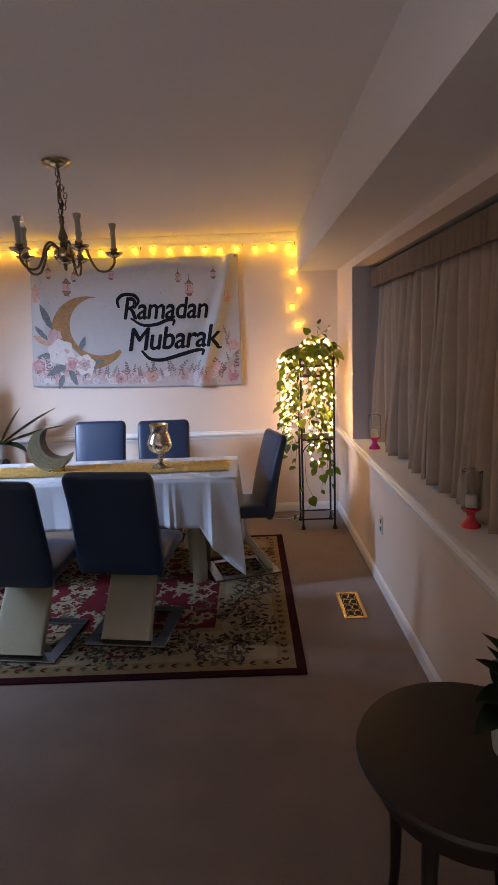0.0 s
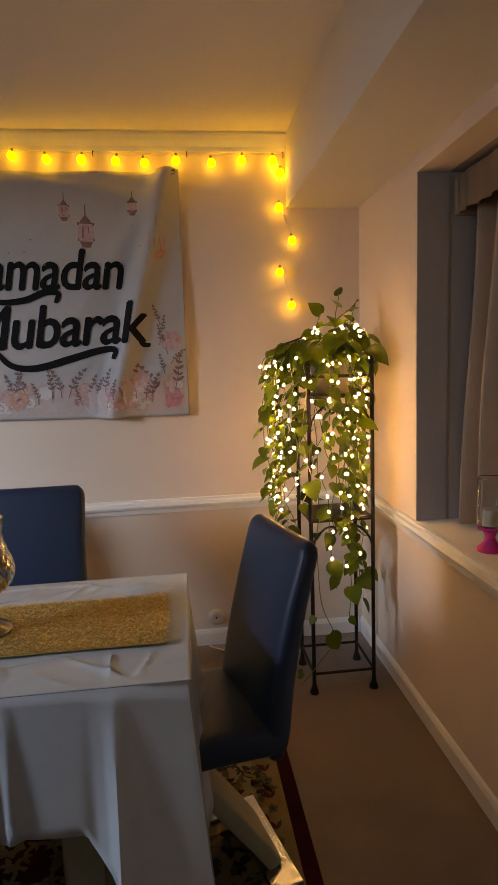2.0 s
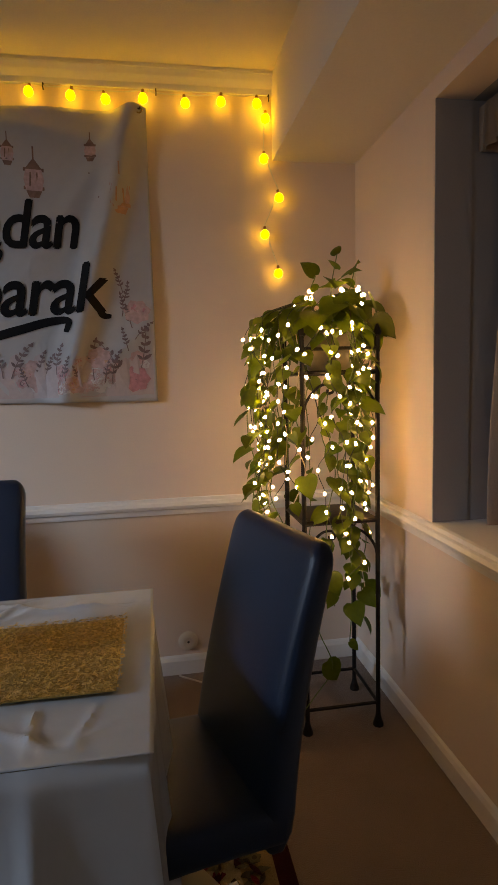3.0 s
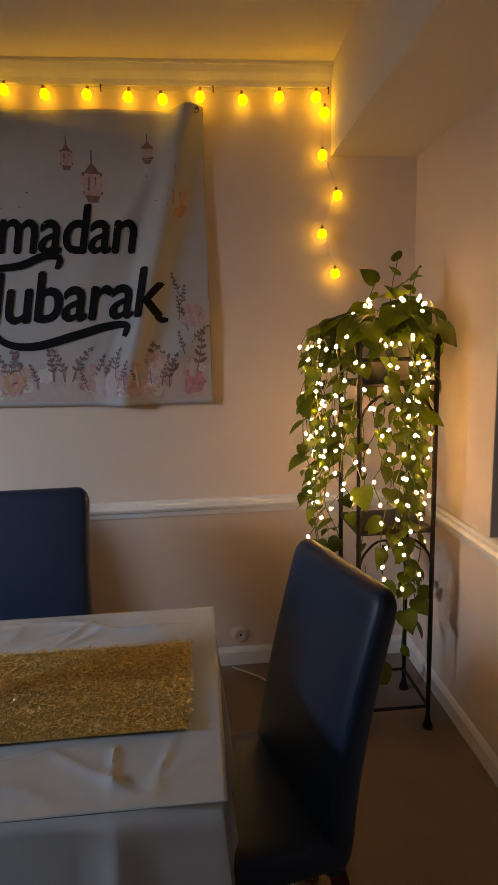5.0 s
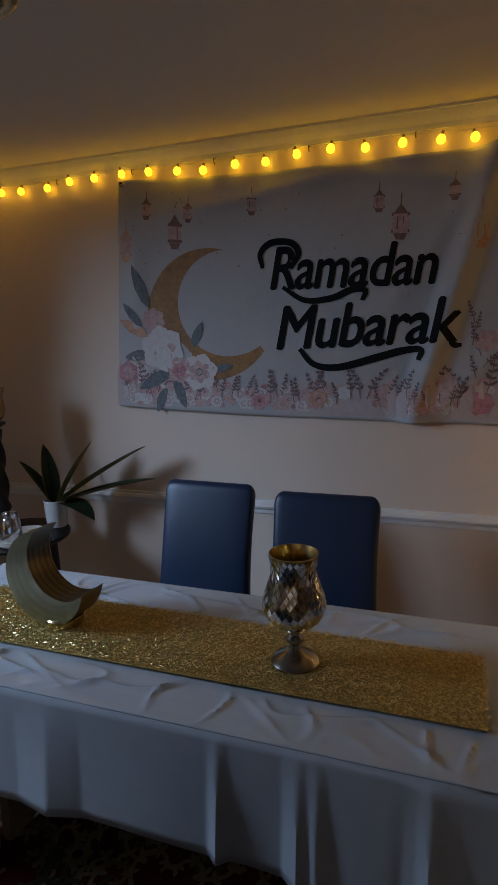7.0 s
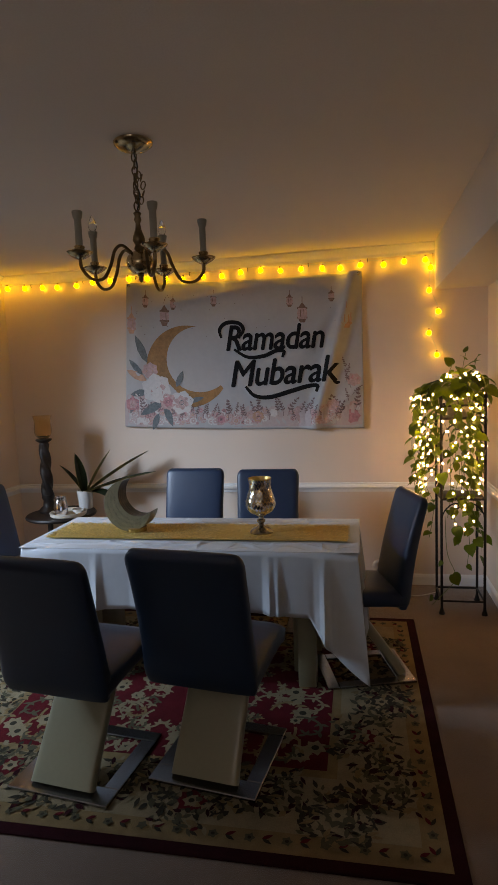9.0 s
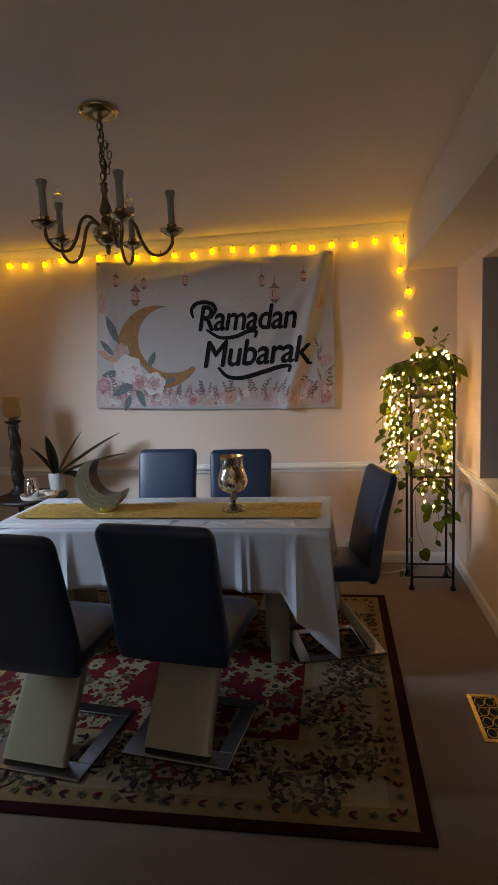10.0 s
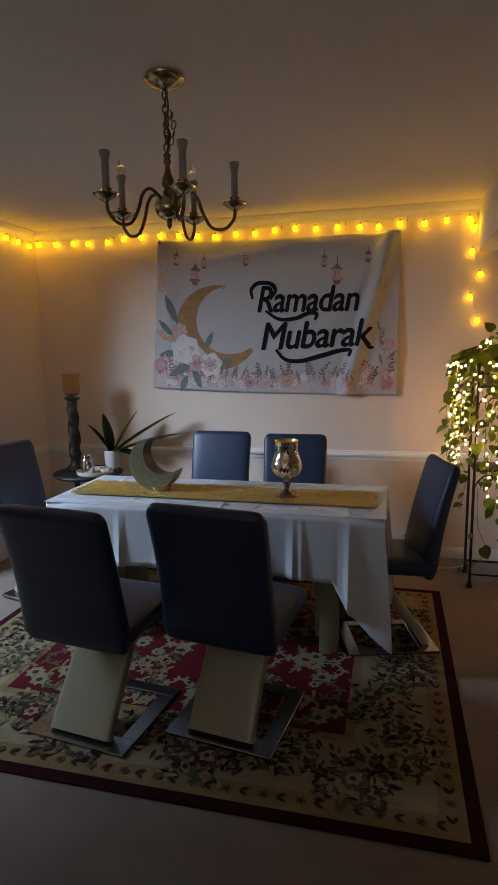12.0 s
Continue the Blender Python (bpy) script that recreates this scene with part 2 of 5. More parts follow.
def curve_pts(ctrl, n):
    """Catmull-Rom through control points."""
    c = [Vector(p) for p in ctrl]
    c = [c[0] * 2 - c[1]] + c + [c[-1] * 2 - c[-2]]
    out = []
    m = len(c) - 3
    for q in range(n + 1):
        f = q / n * m
        i = min(int(f), m - 1)
        t = f - i
        p0, p1, p2, p3 = c[i:i + 4]
        out.append(0.5 * ((2 * p1) + (p2 - p0) * t + (2 * p0 - 5 * p1 + 4 * p2 - p3) * t * t + (3 * p1 - p0 - 3 * p2 + p3) * t ** 3))
    return out


def setting(name, bm, material, label, category, smooth=False):
    return tagged(part(name, bm, material, None, smooth=smooth), label, category, kind="structure")


# ---- room ----
WX, SX, CZ = -3.62, -0.346, 2.42          # west wall, soffit face, ceiling height
SILL, HEAD, BAY_N, BAY_S = 0.768, 2.045, -0.68, -4.9
SOUTH = -6.4

setting("floor", box((WX - 2.6, SOUTH - 0.15, -0.12), (0.75, 0.15, 0)), CARPET, "taupe cut-pile carpet with faint wear", "floor")
setting("ceiling", box((WX - 0.12, SOUTH - 0.12, CZ), (0.75, 0.12, CZ + 0.12)), CEIL, "matt white ceiling with fine texture", "ceiling")
setting("wall_north", box((WX - 0.12, 0, 0), (0.12, 0.12, CZ)), WALL, "warm white painted wall behind the dining table", "wall")
# unseen end wall; its opening is made up to go with the fill lamp
wm = box((WX - 0.12, SOUTH - 0.12, 0), (-2.4, SOUTH, CZ))
box((-0.8, SOUTH - 0.12, 0), (0.75, SOUTH, CZ), bm=wm)
box((-2.4, SOUTH - 0.12, 0), (-0.8, SOUTH, 1.05), bm=wm)
box((-2.4, SOUTH - 0.12, 2.05), (-0.8, SOUTH, CZ), bm=wm)
setting("wall_south", wm, WALL, "plain warm white end wall with a window opening", "wall")
# west wall with the patio opening
OY0, OY1, OZ = -2.85, -1.15, 2.03
wm = box((WX - 0.12, OY1, 0), (WX, 0, CZ))
box((WX - 0.12, SOUTH, 0), (WX, OY0, CZ), bm=wm)
box((WX - 0.12, OY0, OZ), (WX, OY1, CZ), bm=wm)
box((WX - 0.12, OY0, 1.34), (WX, -2.19, OZ), bm=wm)          # unseen blocker, added to keep the patio light off the front chairs
setting("wall_west", wm, WALL, "warm white wall with a wide patio opening", "wall")
# east wall with the bay
wm = box((0, SOUTH, 0), (0.12, 0, SILL - 0.03))
box((0, BAY_N, SILL - 0.03), (0.12, 0, CZ), bm=wm)
box((0, SOUTH, SILL - 0.03), (0.12, BAY_S, CZ), bm=wm)
box((0, BAY_S, HEAD), (0.12, BAY_N, CZ), bm=wm)
setting("wall_east", wm, WALL, "warm white wall with a long curtained window recess", "wall")
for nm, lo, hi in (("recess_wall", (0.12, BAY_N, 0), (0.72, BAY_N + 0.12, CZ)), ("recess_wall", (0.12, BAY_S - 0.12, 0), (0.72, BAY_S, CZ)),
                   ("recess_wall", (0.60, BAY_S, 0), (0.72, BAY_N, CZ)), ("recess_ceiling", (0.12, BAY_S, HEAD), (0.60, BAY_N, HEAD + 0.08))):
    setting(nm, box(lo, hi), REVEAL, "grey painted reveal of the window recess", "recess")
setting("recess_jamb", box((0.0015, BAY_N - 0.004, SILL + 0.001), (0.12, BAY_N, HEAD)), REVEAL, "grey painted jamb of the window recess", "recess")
setting("window_sill", box((0.0, BAY_S, SILL - 0.03), (0.60, BAY_N, SILL), 0.004), TRIM, "deep white painted window ledge", "sill")
setting("soffit", box((SX, SOUTH, 2.103), (0, 0, CZ)), CEIL, "boxed white soffit along the window wall", "soffit")


def moulding(name, pts, prof, label):
    """Sweeps a profile of (out, up) along straight runs; out is to the left of the run."""
    bm = bmesh.new()
    for a, b in zip(pts, pts[1:]):
        a, b = Vector(a), Vector(b)
        d = (b - a).normalized()
        nrm = Vector((-d.y, d.x, 0))
        ra = [bm.verts.new(a + nrm * o + Vector((0, 0, u))) for o, u in prof]
        rb = [bm.verts.new(b + nrm * o + Vector((0, 0, u))) for o, u in prof]
        n = len(prof)
        for k in range(n):
            j = (k + 1) % n
            bm.faces.new((ra[k], ra[j], rb[j], rb[k]))
        bm.faces.new(ra)
        bm.faces.new(rb[::-1])
    return setting(name, bm, TRIM, label, "trim")


RAILP = [(0, -0.032), (0.009, -0.032), (0.011, -0.012), (0.022, -0.006), (0.026, 0.006), (0.020, 0.018), (0.010, 0.022), (0.008, 0.034), (0, 0.036)]
BASEP = [(0, 0.001), (0.014, 0.001), (0.014, 0.060), (0.008, 0.074), (0, 0.082)]
CROWNP = [(0, -0.075), (0.010, -0.075), (0.012, -0.055), (0.030, -0.034), (0.040, -0.014), (0.046, -0.012), (0.046, -0.001), (0, -0.001)]
RAILZ = 0.725
moulding("chair_rail", [(0, -0.001, RAILZ), (WX, -0.001, RAILZ)], RAILP, "white moulded chair rail")
moulding("chair_rail_west", [(WX + 0.001, -0.03, RAILZ), (WX + 0.001, OY1, RAILZ)], RAILP, "white moulded chair rail")
moulding("sill_trim", [(-0.001, SOUTH + 0.05, SILL - 0.036), (-0.001, -0.03, SILL - 0.036)], RAILP, "white moulded ledge trim")
moulding("baseboard", [(-0.02, -0.001, 0), (WX + 0.02, -0.001, 0)], BASEP, "white painted baseboard")
moulding("baseboard_east", [(-0.001, SOUTH + 0.05, 0), (-0.001, 0, 0)], BASEP, "white painted baseboard")
moulding("baseboard_west", [(WX + 0.001, 0, 0), (WX + 0.001, OY1, 0)], BASEP, "white painted baseboard")
moulding("crown_moulding", [(SX - 0.001, -0.001, CZ), (WX, -0.001, CZ)], CROWNP, "white crown moulding")
moulding("crown_moulding_west", [(WX + 0.001, -0.05, CZ), (WX + 0.001, SOUTH + 0.05, CZ)], CROWNP, "white crown moulding")
# ---- dining furniture ----
def chair_meshes():
    """A dining chair that faces +y: padded shell, cantilever leg, chrome base."""
    t = thing("dining_chair", "navy leatherette dining chair on a cream cantilever leg", "chair")
    hs = [0.9 * q / 14 for q in range(15)] + [0.9 + 0.1 * math.sin(radians(90) * q / 8) for q in range(1, 9)]
    back = [(-0.155 - 0.03 * h - 0.085 * h ** 1.6, 0.385 + 0.555 * h) for h in hs]

    def taper(f):
        h = hs[round(f * (len(hs) - 1))]
        top = max(0.0, (h - 0.9) / 0.1)
        edge = max(0.0, (h - 0.945) / 0.055)
        low = max(0.0, (0.12 - h) / 0.12)
        return (1 - 0.24 * (1 - math.sqrt(max(0, 1 - top * top))) * 0.75 - 0.05 * low ** 2 - 0.03 * math.sin(h * math.pi), (0.12 + 0.88 * math.sqrt(max(0, 1 - edge * edge))) * (1.25 - 0.45 * h) * (1 - 0.5 * low ** 2))
    part("backrest", sweep_slab(back, 0.42, 0.070, taper, 28, 5.0), LEATHER, t)
    seat = [(-0.17 + 0.44 * q / 10, 0.432 + 0.022 * math.sin(math.pi * min(1, q / 7) * 0.5) - 0.014 * max(0, q - 8) ** 1.5) for q in range(11)]

    def staper(f):
        e = max(0.0, (f - 0.86) / 0.14)
        return (1 - 0.06 * e ** 2, 1 - 0.6 * e ** 2.5)
    part("seat", sweep_slab(seat, 0.415, 0.095, staper, 28, 5.0), LEATHER, t)
    leg = curve_pts([(0, 0.085, 0.40), (0, 0.03, 0.315), (0, -0.055, 0.19), (0, -0.13, 0.08), (0, -0.17, 0.016)], 12)
    part("leg", sweep_slab([(p.y, p.z) for p in leg], 0.225, 0.052, lambda f: (1 + 0.10 * f, 1 - 0.1 * f), 20, 8.0), CREAM, t, "glossy cream slanted panel leg")
    bm = bmesh.new()
    for lo, hi in (((-0.20, -0.22, 0.0), (0.20, -0.13, 0.014)), ((-0.20, 0.17, 0.0), (0.20, 0.23, 0.014)), ((-0.20, -0.13, 0.0), (-0.14, 0.17, 0.014)), ((0.14, -0.13, 0.0), (0.20, 0.17, 0.014))):
        box(lo, hi, 0.003, 1, bm)
    part("base_frame", bm, CHROME, t, "flat chrome base frame", smooth=False)
    seam = [(math.copysign(0.1985, s) * (1 - 0.03 * math.sin(q / 14 * math.pi)), back[q][0] + 0.004, back[q][1]) for s in (1,) for q in range(1, 14)]
    part("seam", tube(seam, 0.0028, 5), LEATHER, t)
    part("seam", tube([(-x, y, z) for x, y, z in seam], 0.0028, 5), LEATHER, t)
    return t


RUGZ = 0.012
chair = chair_meshes()
chair.matrix_basis = pose(-2.015, -0.645, RUGZ, 0, 0, 178)
chair.scale = (1.0, 1.0, 0.985)
tagged(chair, group="chairs round the dining table")
for x, y, rz, label in ((-1.477, -0.715, 181, ""), (-1.99, -2.19, -7, "navy chair pushed up to the table, its dark back outward"),
                        (-1.455, -2.08, -8, "navy chair slightly askew at the table, its dark back outward"),
                        (-0.872, -1.31, 106, "navy chair at the table's end, turned a little away"),
                        (-2.93, -1.16, -104, "navy chair at the table's far end near the opening")):
    c = copy_thing(chair, pose(x, y, RUGZ, 0, 0, rz))
    if label:
        tagged(c, label)
    if "back outward" in label:
        c.scale = (1.10, 1.0, 1.005)
    elif label:
        c.scale = (0.86, 1.0, 0.99)

TX0, TX1, TY0, TY1, TZ = -2.61, -0.885, -1.60, -0.965, 0.730
table = thing("dining_table", "rectangular dining table with cream panel legs", "table", (-1.7475, -1.2825, RUGZ))
part("tabletop", box((-0.856, -0.312, 0.670), (0.856, 0.312, 0.713), 0.006), CREAM, table)
for s in (-1, 1):
    part("leg", box((s * 0.60 - 0.045, -0.24, 0.0), (s * 0.60 + 0.045, -0.14, 0.669), 0.008), CREAM, table)
    part("leg", box((s * 0.60 - 0.045, 0.14, 0.0), (s * 0.60 + 0.045, 0.24, 0.669), 0.008), CREAM, table)
    part("end_panel", box((s * 0.54 - 0.018, -0.13, 0.02), (s * 0.54 + 0.018, 0.13, 0.669), 0.006), CREAM, table)

# tablecloth: creased top and a hanging skirt that is longer at the corners
tc = bmesh.new()


def cloth_top(u, v):
    x, y = TX0 - 0.004 + (TX1 - TX0 + 0.008) * u, TY0 - 0.004 + (TY1 - TY0 + 0.008) * v
    edge_fade = min(1, 12 * min(u, 1 - u)) * min(1, 9 * min(v, 1 - v))
    clear = max(0.0, min(1.0, (abs(y + 1.30) - 0.155) / 0.03))
    z = TZ + 0.004 * noise.noise(Vector((x * 3.1, y * 6.3, 2.0))) * edge_fade
    for q, amp in ((0.0, 0.008), (5.0, 0.007)):
        ridge = 1 - abs(noise.noise(Vector((x * 3.6 + y * 2.2 + q, y * 5.8 - x * 2.1, 7.0 + q))))
        z += amp * max(0.0, (ridge - 0.86) / 0.14) ** 2 * edge_fade * clear
    for cx, cy, ang, ln in ((-1.059, -1.547, -0.62, 0.34), (-1.321, -1.603, -0.75, 0.26), (-1.059, -1.510, -1.5, 0.2), (-1.945, -1.547, -0.5, 0.4), (-2.247, -1.083, 0.6, 0.3), (-1.190, -1.037, 1.0, 0.14), (-1.643, -1.018, -0.9, 0.16), (-0.989, -1.631, -0.9, 0.2), (-1.240, -1.640, -0.35, 0.3), (-1.593, -1.640, -0.25, 0.3), (-1.794, -1.631, 0.3, 0.25), (-1.089, -1.659, 0.5, 0.16), (-0.938, -1.102, 1.3, 0.2), (-2.398, -1.640, 0.2, 0.3)):
        dx, dy = x - cx, y - cy
        a, b = dx * math.cos(ang) + dy * math.sin(ang), -dx * math.sin(ang) + dy * math.cos(ang)
        z += 0.0068 * math.exp(-abs(b / 0.007) ** 1.4 - (a / (ln * 0.75)) ** 4) * clear * edge_fade
    return (x, y, z)


sheet(cloth_top, 240, 120, 0.0, tc)
LX, LY = TX1 - TX0, TY1 - TY0
TOTAL = 2 * (LX + LY)


def skirt(u, v):
    s = u * TOTAL
    corners = (0, LX, LX + LY, 2 * LX + LY, TOTAL)
    if s <= LX:
        p, n = Vector((TX0 + s, TY0, 0)), Vector((0, -1, 0))
    elif s <= LX + LY:
        p, n = Vector((TX1, TY0 + s - LX, 0)), Vector((1, 0, 0))
    elif s <= 2 * LX + LY:
        p, n = Vector((TX1 - (s - LX - LY), TY1, 0)), Vector((0, 1, 0))
    else:
        p, n = Vector((TX0, TY1 - (s - 2 * LX - LY), 0)), Vector((-1, 0, 0))
    k = min(range(5), key=lambda i: abs(s - corners[i]))
    dist = abs(s - corners[k])
    cx, cy = [(TX0, TY0), (TX1, TY0), (TX1, TY1), (TX0, TY1), (TX0, TY0)][k]
    cn = Vector((math.copysign(1, cx + 1.75), math.copysign(1, cy + 1.28), 0)).normalized()
    w = max(0.0, 1 - dist / 0.13)
    n = (n * (1 - w) + cn * w).normalized()
    drop = 0.30 + 0.012 * math.sin(s * 5.1) + (0.32 * max(0.0, 1 - dist / 0.23) ** 0.8)
    wave = math.sin(s * 9.3 + 1.3 * math.sin(s * 4.7))
    fold = 0.022 * max(0.0, 1 - abs(wave) * 3.2) + 0.006 * wave + 0.026 * max(0.0, 1 - abs(dist - 0.16) / 0.05) + 0.024 * max(0.0, 1 - abs(dist - 0.42) / 0.035)
    out = 0.005 + v * (0.016 + fold) + 0.055 * w * v - 0.012 * w
    return tuple(p + n * out + Vector((0, 0, TZ - 0.002 - drop * v)))


sheet(skirt, 640, 12, 0.0, tc, closed_u=True)
cloth = tagged(part("tablecloth", tc, CLOTH), "creased white plastic tablecloth hanging over the table", "tablecloth")
cloth.modifiers.new("thickness", "SOLIDIFY").thickness = 0.0012

# gold tinsel runner
runner = thing("table_runner", "glittering gold tinsel table runner", "table runner", (-1.745, -1.30, TZ + 0.008))
part("base_cloth", box((-0.805, -0.145, 0), (0.805, 0.145, 0.003)), TINSELBASE, runner)
rng = random.Random(5)
bm = bmesh.new()
for _ in range(32000):
    x, y = rng.uniform(-0.812, 0.812), rng.uniform(-0.150, 0.150)
    a, ln, w = rng.gauss(0, 1.0), rng.uniform(0.0014, 0.0050), rng.uniform(0.0005, 0.0012)
    z0, tz = 0.0035 + rng.uniform(0, 0.004), rng.uniform(-0.003, 0.003)
    d, n = Vector((math.cos(a), math.sin(a), 0)) * ln, Vector((-math.sin(a), math.cos(a), rng.uniform(-1, 1))) * w
    c = Vector((x, y, z0 + abs(tz)))
    bm.faces.new([bm.verts.new(c - d - n), bm.verts.new(c + d - n + Vector((0, 0, tz))), bm.verts.new(c + d + n + Vector((0, 0, tz))), bm.verts.new(c - d + n)])
tagged(part("tinsel", bm, TINSEL, runner, smooth=False), kind="stuff")

# mosaic goblet
goblet = thing("goblet_vase", "mirror mosaic goblet candle holder on the runner", "candle holder", (-1.386, -1.315, TZ + 0.0135))
goblet.scale = (1.06, 1.06, 0.95)
part("foot", lathe([(0, 0), (0.056, 0), (0.058, 0.006), (0.050, 0.016), (0.026, 0.030), (0.014, 0.040), (0.012, 0.052), (0.021, 0.062), (0.021, 0.070), (0.012, 0.080), (0.013, 0.092), (0.028, 0.100), (0.030, 0.108), (0, 0.110)], 28), mat("pewter_metal", (0.34, 0.31, 0.27), 0.25, 1.0, vary=0.25, scale=25), goblet, "dark pewter stem and foot")
GP = [(0.028, 0.108), (0.050, 0.118), (0.066, 0.140), (0.0715, 0.165), (0.067, 0.195), (0.057, 0.228), (0.051, 0.255), (0.053, 0.285), (0.058, 0.305)]
part("bowl", lathe(GP + [(r - 0.003, z) for r, z in reversed(GP[1:])] + [(0, 0.122)], 32), GOLDIN, goblet)
ring_pts = curve_pts([(r, 0, z) for r, z in GP], 60)
bm = bmesh.new()
rows = 17
for i in range(rows):
    q = ring_pts[int((i + 0.9) / (rows + 1.4) * 60)]
    q2 = ring_pts[min(60, int((i + 0.9) / (rows + 1.4) * 60) + 4)]
    r0, z0 = q.x + 0.0012, q.z
    slope = Vector((q2.x - q.x, 0, q2.z - q.z)).normalized()
    for k in range(26):
        a = 2 * math.pi * (k + 0.5 * (i % 2)) / 26
        rad, tan = Vector((math.cos(a), math.sin(a), 0)), Vector((-math.sin(a), math.cos(a), 0))
        up = (rad * slope.x + Vector((0, 0, slope.z))).normalized()
        c = rad * r0 + Vector((0, 0, z0))
        out = tan.cross(up) * 0.0014 + Vector((rng.uniform(-1, 1), rng.uniform(-1, 1), rng.uniform(-1, 1))) * 0.0004
        hw = math.pi * r0 / 26 * 0.92
        vs = [bm.verts.new(c + up * 0.0112 + out), bm.verts.new(c + tan * hw + out * rng.uniform(0.5, 1.5)), bm.verts.new(c - up * 0.0112 + out), bm.verts.new(c - tan * hw + out * rng.uniform(0.5, 1.5))]
        bm.faces.new(vs)
tagged(part("mosaic_tile", bm, MERCURY, goblet, "diamond mirror mosaic", smooth=False), kind="stuff")

# pierced crescent lantern
moon = thing("crescent_lantern", "pierced champagne metal crescent lantern on a round base", "lantern", (-2.08, -1.31, TZ + 0.0135), -5)
moon.scale = (0.9, 0.9, 0.9)
part("foot", lathe([(0, 0), (0.058, 0), (0.060, 0.004), (0.060, 0.026), (0.056, 0.030), (0, 0.031)], 32), BRASS, moon)


def crescent(n=36):
    """Outline in (x, z) of a crescent that opens up and to the right."""
    ro, ri = 0.155, 0.125
    co, ci = Vector((0, 0)), Vector((0.068, 0.062))
    d = (ci - co).length
    x = (d * d + ro * ro - ri * ri) / (2 * d)
    half = math.acos(max(-1, min(1, x / ro)))
    base = math.atan2(ci.y, ci.x)
    hi = math.asin(min(1, ro * math.sin(half) / ri))
    if x < d:
        hi = math.pi - hi
    outer = [co + ro * Vector((math.cos(base + half + (2 * math.pi - 2 * half) * k / n), math.sin(base + half + (2 * math.pi - 2 * half) * k / n))) for k in range(n + 1)]
    a0 = math.atan2(*(outer[-1] - ci).yx)
    a1 = math.atan2(*(outer[0] - ci).yx)
    if a1 > a0:
        a1 -= 2 * math.pi
    inner = [ci + ri * Vector((math.cos(a0 + (a1 - a0) * k / n), math.sin(a0 + (a1 - a0) * k / n))) for k in range(1, n)]
    return outer, inner


outer, inner = crescent()
inner_rev = [outer[0]] + inner[::-1] + [outer[-1]]
MC, MT = Vector((-0.03, 0.165)), 0.05
for y, nm in ((-MT, "face_plate"), (MT, "face_plate")):
    bm = bmesh.new()
    for k in range(len(outer) - 1):
        q = [outer[k], outer[k + 1], inner_rev[k + 1], inner_rev[k]]
        vs = []
        for p in q:
            vs.append(bm.verts.new((p.x + MC.x, y, p.y + MC.y)))
        bm.faces.new(vs)
    bmesh.ops.remove_doubles(bm, verts=bm.verts, dist=0.0004)
    bmesh.ops.solidify(bm, geom=list(bm.faces), thickness=0.0018)
    part(nm, bm, MOONMETAL, moon, smooth=False)
bm = bmesh.new()
for a, b in zip(outer, outer[1:]):
    bm.faces.new([bm.verts.new((p.x + MC.x, y, p.y + MC.y)) for p, y in ((a, -MT), (b, -MT), (b, MT), (a, MT))])
part("outer_band", bm, MOONMETAL, moon)
bm = bmesh.new()
for a, b in zip(inner_rev, inner_rev[1:]):
    bm.faces.new([bm.verts.new((p.x + MC.x, y, p.y + MC.y)) for p, y in ((a, -MT), (b, -MT), (b, MT), (a, MT))])
part("inner_band", bm, mat("shaded_bronze_band", (0.10, 0.08, 0.05), 0.4, 0.8, vary=0.25, scale=20), moon)
bm = bmesh.new()
for k in range(7, 30):
    for row in range(3):
        f = 0.25 + 0.25 * row
        p = outer[k] * (1 - f) + inner_rev[k] * f
        for m6 in range(5):
            a = 2 * math.pi * m6 / 5 + k
            c = Vector((p.x + MC.x + 0.0052 * math.cos(a), -MT - 0.0022, p.y + MC.y + 0.0052 * math.sin(a)))
            vs = [bm.verts.new(c + Vector((0.0017 * math.cos(b), 0, 0.0017 * math.sin(b)))) for b in (0, 1.57, 3.14, 4.71)]
            bm.faces.new(vs)
tagged(part("pierced_pattern", bm, BLACKHOLE, moon, "pierced flower holes", smooth=False), kind="stuff")
# pale metal discs painted in for light through the inner band's flower holes
bm = bmesh.new()
for k in range(8, 29):
    p = inner_rev[k]
    tan = (inner_rev[k + 1] - inner_rev[k - 1]).normalized()
    nrm = Vector((0.068, 0.062)) - p
    nrm.normalize()
    for y in (-0.034, -0.012, 0.012, 0.034):
        for m6 in range(5):
            a = 2 * math.pi * m6 / 5 + k
            q = p + nrm * 0.0012 + tan * 0.0045 * math.cos(a)
            vs = []
            for b in (0, 1.57, 3.14, 4.71):
                w = q + tan * 0.0018 * math.cos(b)
                vs.append(bm.verts.new((w.x + MC.x, y + 0.0045 * math.sin(a) + 0.0018 * math.sin(b), w.y + MC.y)))
            bm.faces.new(vs)
tagged(part("pierced_pattern", bm, MOONMETAL, moon, "pale flower holes of the inner band", smooth=False), kind="stuff")

# ---- rug ----
RX0, RX1, RY0, RY1 = -2.98, -0.56, -2.58, -0.64
rug = tagged(part("rug", box((RX0, RY0, 0.0005), (RX1, RY1, 0.009), 0.003, 1), RUGEDGE), "crimson oriental rug with cream floral borders under the table", "rug")


def flat(lo, hi, z, material, name, label=""):
    bm = box((lo[0], lo[1], z), (hi[0], hi[1], z + 0.0012))
    return part(name, bm, material, rug, label, smooth=False)


